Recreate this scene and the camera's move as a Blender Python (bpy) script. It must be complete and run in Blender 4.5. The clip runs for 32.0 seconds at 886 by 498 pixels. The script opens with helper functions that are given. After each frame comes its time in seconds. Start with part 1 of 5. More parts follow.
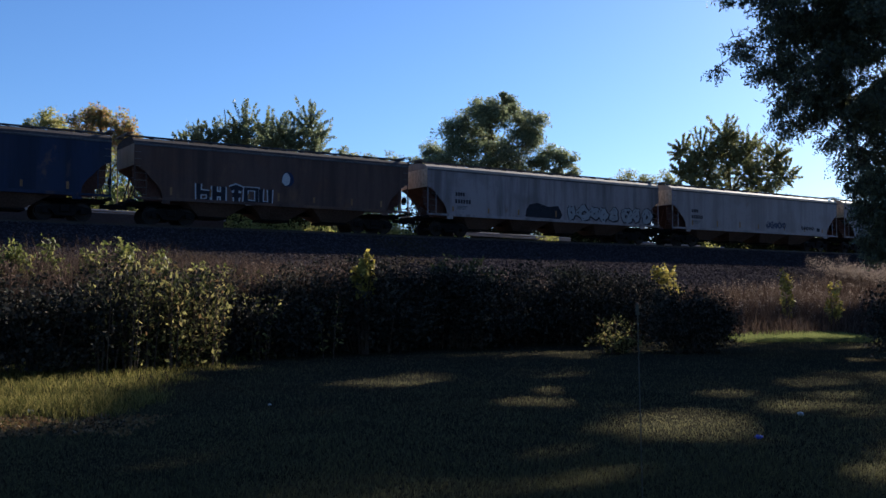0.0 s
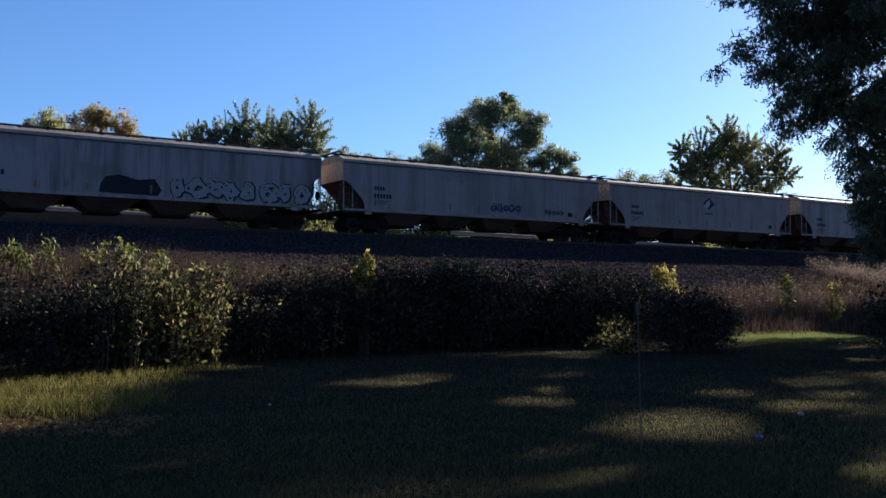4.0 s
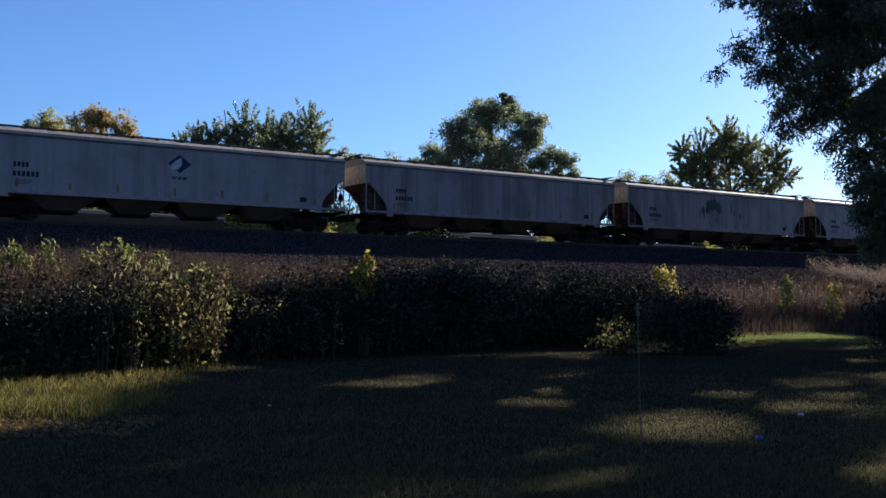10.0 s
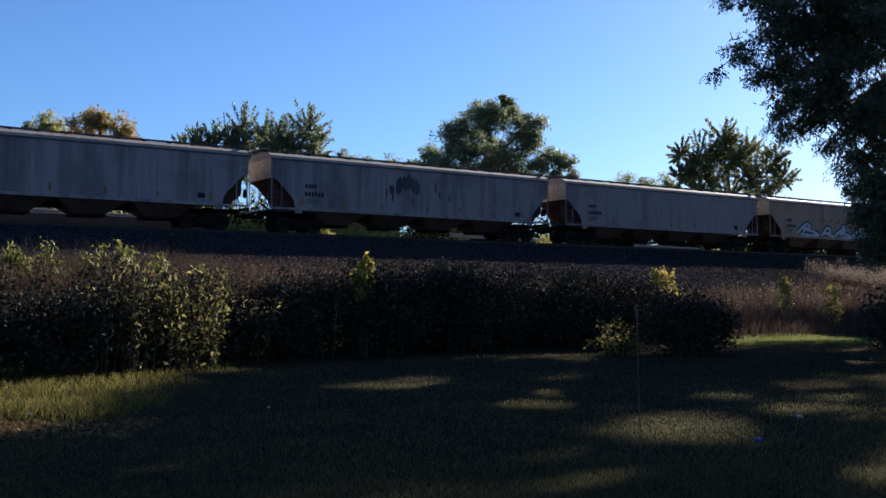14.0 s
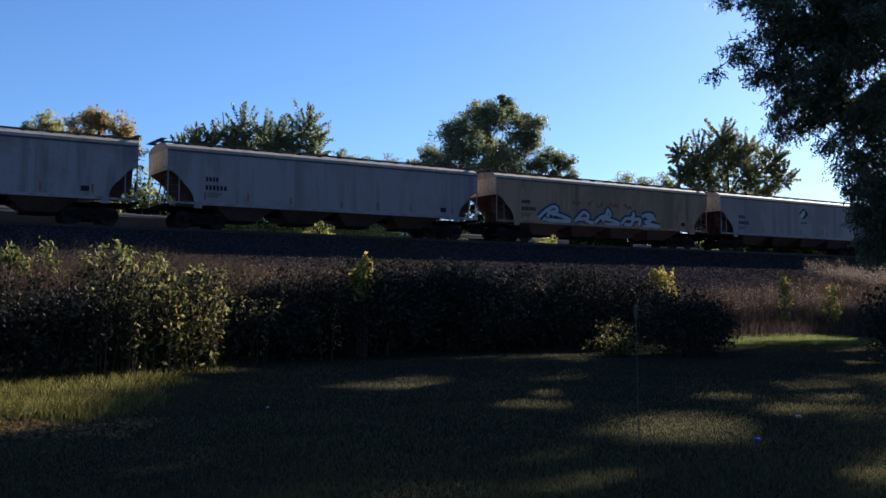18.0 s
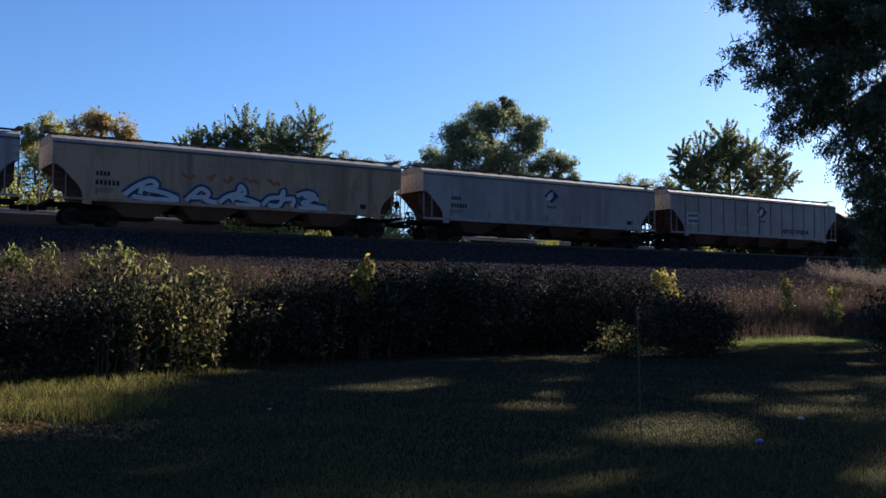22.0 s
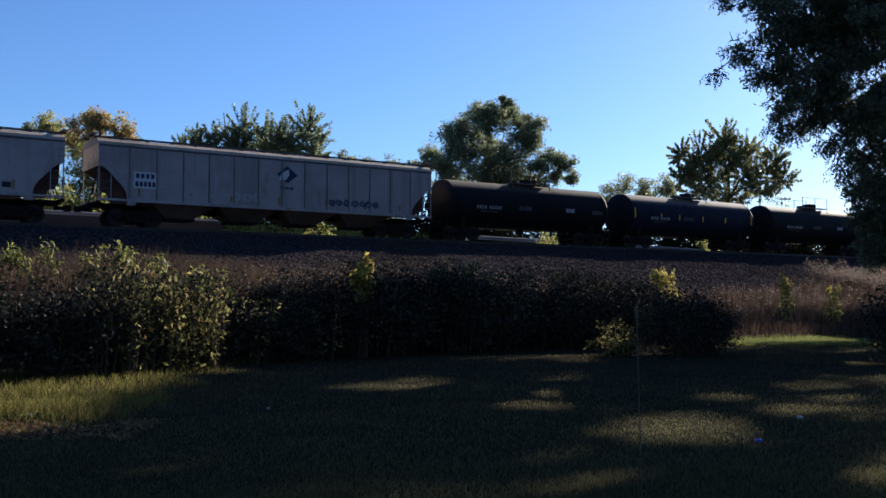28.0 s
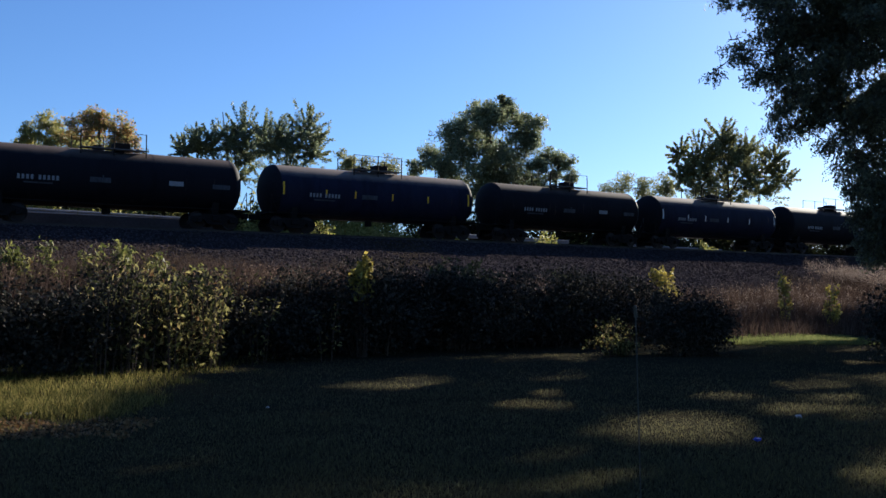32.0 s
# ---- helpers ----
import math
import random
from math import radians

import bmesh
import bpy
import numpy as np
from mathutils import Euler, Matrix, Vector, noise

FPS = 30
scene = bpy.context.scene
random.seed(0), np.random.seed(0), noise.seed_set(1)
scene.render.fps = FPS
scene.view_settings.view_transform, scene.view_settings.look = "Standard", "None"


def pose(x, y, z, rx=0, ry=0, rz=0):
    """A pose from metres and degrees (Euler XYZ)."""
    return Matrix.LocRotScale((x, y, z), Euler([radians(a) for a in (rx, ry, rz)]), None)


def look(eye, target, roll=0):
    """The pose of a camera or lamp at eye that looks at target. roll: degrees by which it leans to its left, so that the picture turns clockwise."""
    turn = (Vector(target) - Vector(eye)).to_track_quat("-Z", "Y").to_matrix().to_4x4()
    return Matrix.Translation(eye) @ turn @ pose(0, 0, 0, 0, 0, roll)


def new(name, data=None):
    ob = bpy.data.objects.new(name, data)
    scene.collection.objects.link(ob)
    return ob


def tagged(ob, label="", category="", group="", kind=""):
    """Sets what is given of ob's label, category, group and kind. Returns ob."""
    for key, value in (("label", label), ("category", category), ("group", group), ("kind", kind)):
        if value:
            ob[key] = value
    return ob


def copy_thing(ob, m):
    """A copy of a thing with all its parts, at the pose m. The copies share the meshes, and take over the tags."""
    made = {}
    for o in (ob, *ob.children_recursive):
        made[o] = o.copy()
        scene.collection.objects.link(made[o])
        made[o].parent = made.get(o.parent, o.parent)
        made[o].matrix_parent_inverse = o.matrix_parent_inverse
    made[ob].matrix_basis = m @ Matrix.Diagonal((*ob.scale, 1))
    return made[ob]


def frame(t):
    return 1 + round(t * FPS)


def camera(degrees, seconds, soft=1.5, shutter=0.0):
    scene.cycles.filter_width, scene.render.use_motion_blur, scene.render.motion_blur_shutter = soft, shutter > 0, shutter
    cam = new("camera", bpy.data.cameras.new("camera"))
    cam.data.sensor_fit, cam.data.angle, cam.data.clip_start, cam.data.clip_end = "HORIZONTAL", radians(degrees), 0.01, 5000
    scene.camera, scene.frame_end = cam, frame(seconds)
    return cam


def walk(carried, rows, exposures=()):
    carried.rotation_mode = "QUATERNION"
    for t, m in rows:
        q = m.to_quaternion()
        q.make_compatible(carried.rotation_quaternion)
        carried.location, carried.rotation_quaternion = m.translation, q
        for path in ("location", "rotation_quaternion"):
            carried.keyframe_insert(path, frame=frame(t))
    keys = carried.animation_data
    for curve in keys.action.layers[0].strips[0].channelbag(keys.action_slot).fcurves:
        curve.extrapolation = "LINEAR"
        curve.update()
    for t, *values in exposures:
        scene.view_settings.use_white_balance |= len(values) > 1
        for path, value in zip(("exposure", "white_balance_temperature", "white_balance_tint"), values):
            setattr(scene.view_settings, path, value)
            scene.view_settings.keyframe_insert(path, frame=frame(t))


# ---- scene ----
cam = camera(49.0, 32.0, soft=1.55)

# drift of the hand-set camera: seconds, degrees to the left, degrees up
DRIFT = [(0.0, -0.017, -0.000), (0.5, -0.017, -0.000), (1.0, -0.042, -0.000), (1.5, 0.033, -0.053), (2.0, 0.033, -0.053), (2.5, 0.033, -0.053),
         (3.0, -0.067, -0.053), (3.5, -0.042, -0.000), (5.5, 0.033, -0.025), (6.0, 0.033, -0.000), (6.5, 0.033, 0.000), (7.0, -0.017, 0.050),
         (7.5, 0.033, 0.000), (8.0, 0.033, 0.000), (8.5, 0.008, 0.050), (9.0, 0.033, 0.050), (9.5, -0.017, 0.075), (10.0, -0.017, 0.050),
         (10.5, -0.068, 0.050), (11.0, -0.120, 0.077), (11.5, -0.120, 0.100), (12.0, -0.170, 0.152), (12.5, -0.170, 0.100), (13.0, -0.120, 0.100),
         (13.5, -0.120, 0.152), (14.0, -0.068, 0.153), (14.5, -0.068, 0.153), (16.5, -0.120, 0.153), (17.0, -0.068, 0.153), (17.5, -0.068, 0.153),
         (18.0, -0.120, 0.153), (18.5, -0.120, 0.153), (19.0, -0.120, 0.203), (19.5, -0.120, 0.178), (20.0, -0.068, 0.203), (20.5, -0.070, 0.203),
         (21.0, -0.068, 0.203), (21.5, -0.017, 0.203), (22.0, -0.017, 0.253), (22.5, -0.017, 0.253), (23.0, -0.017, 0.203), (23.5, -0.068, 0.253),
         (24.0, -0.068, 0.253), (24.5, -0.068, 0.253), (25.0, -0.017, 0.253), (25.5, -0.068, 0.203), (27.5, -0.068, 0.203), (28.0, -0.068, 0.203),
         (28.5, -0.068, 0.203), (29.0, -0.068, 0.178), (29.5, -0.068, 0.153), (30.0, -0.120, 0.203), (30.5, -0.070, 0.153), (31.0, -0.145, 0.178),
         (31.5, -0.170, 0.153), (32.0, -0.120, 0.153)]
walk(cam, [(t, pose(0, 0, 1.6, 90 + 2.767 + up, 0, left)) for t, left, up in DRIFT],
     exposures=[(0.0, 1.42, 5560, 14), (32.0, 1.42, 5560, 14)])

# ---- light ----
SUN_AZ, SUN_EL = radians(37), radians(22.5)      # to the right of straight ahead, above the horizon
sun_way = Vector((math.sin(SUN_AZ) * math.cos(SUN_EL), math.cos(SUN_AZ) * math.cos(SUN_EL), math.sin(SUN_EL)))
world = bpy.data.worlds.new("sky")
scene.world = world
world.use_nodes = True
wn = world.node_tree.nodes
sky = wn.new("ShaderNodeTexSky")
sky.sky_type, sky.sun_disc = "NISHITA", False
sky.sun_elevation, sky.sun_rotation = SUN_EL, SUN_AZ
sky.air_density, sky.dust_density, sky.ozone_density, sky.altitude = 1.0, 0.4, 6.0, 100
wn["Background"].inputs["Strength"].default_value = 0.05
world.node_tree.links.new(sky.outputs[0], wn["Background"].inputs["Color"])
sun = new("sun", bpy.data.lights.new("sun", "SUN"))
sun.data.energy, sun.data.angle, sun.data.color = 5.0, radians(0.5), (1.0, 0.86, 0.62)
sun.matrix_world = look(sun_way * 100, (0, 0, 0))

# ---- materials ----


def nodes_of(name):
    m = bpy.data.materials.new(name)
    m.use_nodes = True
    return m, m.node_tree.nodes, m.node_tree.links, m.node_tree.nodes["Principled BSDF"]


def ramp_of(n, stops):
    r = n.new("ShaderNodeValToRGB")
    r.color_ramp.elements[0].position, r.color_ramp.elements[0].color = stops[0][0], (*stops[0][1], 1)
    r.color_ramp.elements[1].position, r.color_ramp.elements[1].color = stops[-1][0], (*stops[-1][1], 1)
    for p, c in stops[1:-1]:
        r.color_ramp.elements.new(p).color = (*c, 1)
    return r


def plain(name, colour, rough=0.6, metal=0.0, vary=0.25, scale=4.0, bump=0.15, stretch=(1, 1, 1)):
    """A surface with mottling at two scales and fine relief."""
    m, n, l, b = nodes_of(name)
    tc, mp = n.new("ShaderNodeTexCoord"), n.new("ShaderNodeMapping")
    mp.inputs["Scale"].default_value = stretch
    l.new(tc.outputs["Object"], mp.inputs["Vector"])
    big, small = n.new("ShaderNodeTexNoise"), n.new("ShaderNodeTexNoise")
    big.inputs["Scale"].default_value, small.inputs["Scale"].default_value = scale * 0.3, scale * 5
    big.inputs["Detail"].default_value = small.inputs["Detail"].default_value = 5
    add = n.new("ShaderNodeMath")
    add.operation = "ADD"
    l.new(mp.outputs[0], big.inputs["Vector"]), l.new(mp.outputs[0], small.inputs["Vector"])
    l.new(big.outputs["Fac"], add.inputs[0]), l.new(small.outputs["Fac"], add.inputs[1])
    r = ramp_of(n, [(0.35, [c * (1 - vary) for c in colour]), (0.65, [min(1, c * (1 + vary)) for c in colour])])
    half = n.new("ShaderNodeMath")
    half.operation, half.inputs[1].default_value = "MULTIPLY", 0.5
    l.new(add.outputs[0], half.inputs[0]), l.new(half.outputs[0], r.inputs["Fac"])
    l.new(r.outputs["Color"], b.inputs["Base Color"])
    bp = n.new("ShaderNodeBump")
    bp.inputs["Strength"].default_value, bp.inputs["Distance"].default_value = bump, 0.02
    l.new(small.outputs["Fac"], bp.inputs["Height"]), l.new(bp.outputs["Normal"], b.inputs["Normal"])
    b.inputs["Roughness"].default_value, b.inputs["Metallic"].default_value = rough, metal
    b.inputs["Specular IOR Level"].default_value = 0.4 if metal else 0.12
    return m


def car_paint(name, colour, grime, rust=0.3, dark=0.4, top_sheen=0.0, dust=(0.085, 0.066, 0.058)):
    """Weathered car side: vertical dirt streaks, blotches of rust, dusty top coloured as sunlit."""
    m, n, l, b = nodes_of(name)
    tc = n.new("ShaderNodeTexCoord")
    obj = n.new("ShaderNodeObjectInfo")
    off = n.new("ShaderNodeVectorMath")
    off.operation = "ADD"
    l.new(tc.outputs["Object"], off.inputs[0])
    comb = n.new("ShaderNodeCombineXYZ")
    mul = n.new("ShaderNodeMath")
    mul.operation, mul.inputs[1].default_value = "MULTIPLY", 90
    l.new(obj.outputs["Random"], mul.inputs[0]), l.new(mul.outputs[0], comb.inputs[0]), l.new(comb.outputs[0], off.inputs[1])

    def noise_at(scale, stretch, detail=6, rough=0.6):
        mp, t = n.new("ShaderNodeMapping"), n.new("ShaderNodeTexNoise")
        mp.inputs["Scale"].default_value = stretch
        t.inputs["Scale"].default_value, t.inputs["Detail"].default_value, t.inputs["Roughness"].default_value = scale, detail, rough
        l.new(off.outputs[0], mp.inputs["Vector"]), l.new(mp.outputs[0], t.inputs["Vector"])
        return t.outputs["Fac"]

    streak = noise_at(1.6, (1.0, 1.0, 0.10))
    blotch = noise_at(0.35, (1.0, 1.0, 1.4))
    fine = noise_at(9.0, (1, 1, 0.5))
    rusty = noise_at(0.8, (1.0, 1.0, 0.6), 8, 0.7)

    def mix(a, c2, fac_socket, lo, hi):
        mr, mx = n.new("ShaderNodeMapRange"), n.new("ShaderNodeMix")
        mr.inputs[1].default_value, mr.inputs[2].default_value = lo, hi
        mx.data_type = "RGBA"
        l.new(fac_socket, mr.inputs[0]), l.new(mr.outputs[0], mx.inputs["Factor"])
        if isinstance(a, tuple):
            mx.inputs["A"].default_value = (*a, 1)
        else:
            l.new(a, mx.inputs["A"])
        mx.inputs["B"].default_value = (*c2, 1)
        return mx.outputs["Result"]

    c = mix(tuple(colour), tuple(x * (1 - dark) for x in colour), streak, 0.50, 0.74)
    c = mix(c, tuple(grime), blotch, 0.5, 0.8)
    c = mix(c, (0.16, 0.085, 0.045), rusty, 0.66 - 0.12 * rust, 0.78)
    c = mix(c, tuple(x * 0.7 for x in colour), fine, 0.55, 0.8)
    wide = noise_at(0.9, (1.0, 1.0, 0.05), 3)
    c = mix(c, tuple(x * (1 - dark * 0.9) for x in colour), wide, 0.56, 0.68)
    band = noise_at(0.42, (1.0, 1.0, 0.12), 5, 0.7)
    c = mix(c, tuple(x * (1 - dark) for x in colour), band, 0.55, 0.72)
    drip = noise_at(5.5, (1.0, 1.0, 0.06), 4, 0.7)
    c = mix(c, tuple(x * (1 - dark * 0.9) for x in colour), drip, 0.66, 0.80)
    run = noise_at(2.3, (1.0, 1.0, 0.14), 5, 0.65)
    c = mix(c, (0.13, 0.075, 0.045), run, 0.66 - 0.06 * rust, 0.86)
    # Upper band in a dusty colour that stands for sun on the tank's top.
    if top_sheen:
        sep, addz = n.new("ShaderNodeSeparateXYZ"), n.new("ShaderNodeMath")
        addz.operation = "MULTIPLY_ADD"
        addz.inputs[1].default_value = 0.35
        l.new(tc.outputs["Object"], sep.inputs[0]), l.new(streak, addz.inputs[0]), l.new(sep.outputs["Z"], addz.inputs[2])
        c = mix(c, dust, addz.outputs[0], top_sheen + 0.1, top_sheen + 0.5)
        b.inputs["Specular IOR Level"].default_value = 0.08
    l.new(c, b.inputs["Base Color"])
    b.inputs["Roughness"].default_value = 0.7
    b.inputs["Specular IOR Level"].default_value = 0.08 if top_sheen else 0.3
    bp = n.new("ShaderNodeBump")
    bp.inputs["Strength"].default_value, bp.inputs["Distance"].default_value = 0.1, 0.02
    l.new(blotch, bp.inputs["Height"]), l.new(bp.outputs["Normal"], b.inputs["Normal"])
    return m


def leafy(name, colours, through_light=0.45, gloss=0.25):
    """Leaves: each one its own tint, light shining through."""
    m, n, l, b = nodes_of(name)
    geo = n.new("ShaderNodeNewGeometry")
    r = ramp_of(n, [(i / (len(colours) - 1), c) for i, c in enumerate(colours)])
    l.new(geo.outputs["Random Per Island"], r.inputs["Fac"])
    tr, mx = n.new("ShaderNodeBsdfTranslucent"), n.new("ShaderNodeMixShader")
    mx.inputs["Fac"].default_value = through_light
    l.new(r.outputs["Color"], b.inputs["Base Color"]), l.new(r.outputs["Color"], tr.inputs["Color"])
    b.inputs["Roughness"].default_value = 0.9 if gloss < 0.1 else 0.55
    b.inputs["Specular IOR Level"].default_value = gloss
    l.new(b.outputs[0], mx.inputs[1]), l.new(tr.outputs[0], mx.inputs[2])
    l.new(mx.outputs[0], n["Material Output"].inputs["Surface"])
    return m


def ground_material():
    """Lawn, rough slope, ballast and far field, told apart by the distance from the track."""
    m, n, l, b = nodes_of("ground")
    tc = n.new("ShaderNodeTexCoord")
    sep = n.new("ShaderNodeSeparateXYZ")
    l.new(tc.outputs["Object"], sep.inputs[0])

    def tex(scale, detail=6):
        t = n.new("ShaderNodeTexNoise")
        t.inputs["Scale"].default_value, t.inputs["Detail"].default_value = scale, detail
        l.new(tc.outputs["Object"], t.inputs["Vector"])
        return t

    big, mid, fine = tex(0.12), tex(1.3), tex(14)
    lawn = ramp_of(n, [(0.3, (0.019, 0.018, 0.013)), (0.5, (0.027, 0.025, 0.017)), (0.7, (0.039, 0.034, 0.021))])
    avg = n.new("ShaderNodeMath")
    avg.operation = "MULTIPLY_ADD"
    avg.inputs[1].default_value = 0.5
    l.new(mid.outputs["Fac"], avg.inputs[0])
    half = n.new("ShaderNodeMath")
    half.operation, half.inputs[1].default_value = "MULTIPLY", 0.5
    l.new(fine.outputs["Fac"], half.inputs[0]), l.new(half.outputs[0], avg.inputs[2])
    l.new(avg.outputs[0], lawn.inputs["Fac"])
    stones = n.new("ShaderNodeTexVoronoi")
    stones.inputs["Scale"].default_value = 13
    l.new(tc.outputs["Object"], stones.inputs["Vector"])
    gravel = ramp_of(n, [(0.0, (0.010, 0.009, 0.010)), (0.5, (0.027, 0.0235, 0.026)), (1.0, (0.075, 0.065, 0.070))])
    l.new(stones.outputs["Color"], gravel.inputs["Fac"])
    edge = n.new("ShaderNodeMath")
    edge.operation = "MULTIPLY_ADD"
    edge.inputs[1].default_value = 3.0
    l.new(mid.outputs["Fac"], edge.inputs[0]), l.new(sep.outputs["Y"], edge.inputs[2])
    near, far = n.new("ShaderNodeMapRange"), n.new("ShaderNodeMapRange")
    near.inputs[1].default_value, near.inputs[2].default_value = -10.5, -9.0
    far.inputs[1].default_value, far.inputs[2].default_value = 9.0, 10.0
    far.inputs[3].default_value, far.inputs[4].default_value = 1.0, 0.0
    l.new(edge.outputs[0], near.inputs[0]), l.new(edge.outputs[0], far.inputs[0])
    both = n.new("ShaderNodeMath")
    both.operation = "MULTIPLY"
    l.new(near.outputs[0], both.inputs[0]), l.new(far.outputs[0], both.inputs[1])
    mx = n.new("ShaderNodeMix")
    mx.data_type = "RGBA"
    l.new(both.outputs[0], mx.inputs["Factor"])
    l.new(lawn.outputs["Color"], mx.inputs["A"]), l.new(gravel.outputs["Color"], mx.inputs["B"])
    dirt = n.new("ShaderNodeMix")
    dirt.data_type = "RGBA"
    dm = n.new("ShaderNodeMapRange")
    dm.inputs[1].default_value, dm.inputs[2].default_value = 0.56, 0.7
    l.new(big.outputs["Fac"], dm.inputs[0]), l.new(dm.outputs[0], dirt.inputs["Factor"])
    l.new(mx.outputs["Result"], dirt.inputs["A"])
    dirt.inputs["B"].default_value = (0.04, 0.03, 0.017, 1)
    l.new(dirt.outputs["Result"], b.inputs["Base Color"])
    bp = n.new("ShaderNodeBump")
    bp.inputs["Strength"].default_value, bp.inputs["Distance"].default_value = 0.6, 0.05
    l.new(stones.outputs["Distance"], bp.inputs["Height"]), l.new(bp.outputs["Normal"], b.inputs["Normal"])
    b.inputs["Roughness"].default_value = 0.95
    b.inputs["Specular IOR Level"].default_value = 0.0
    return m


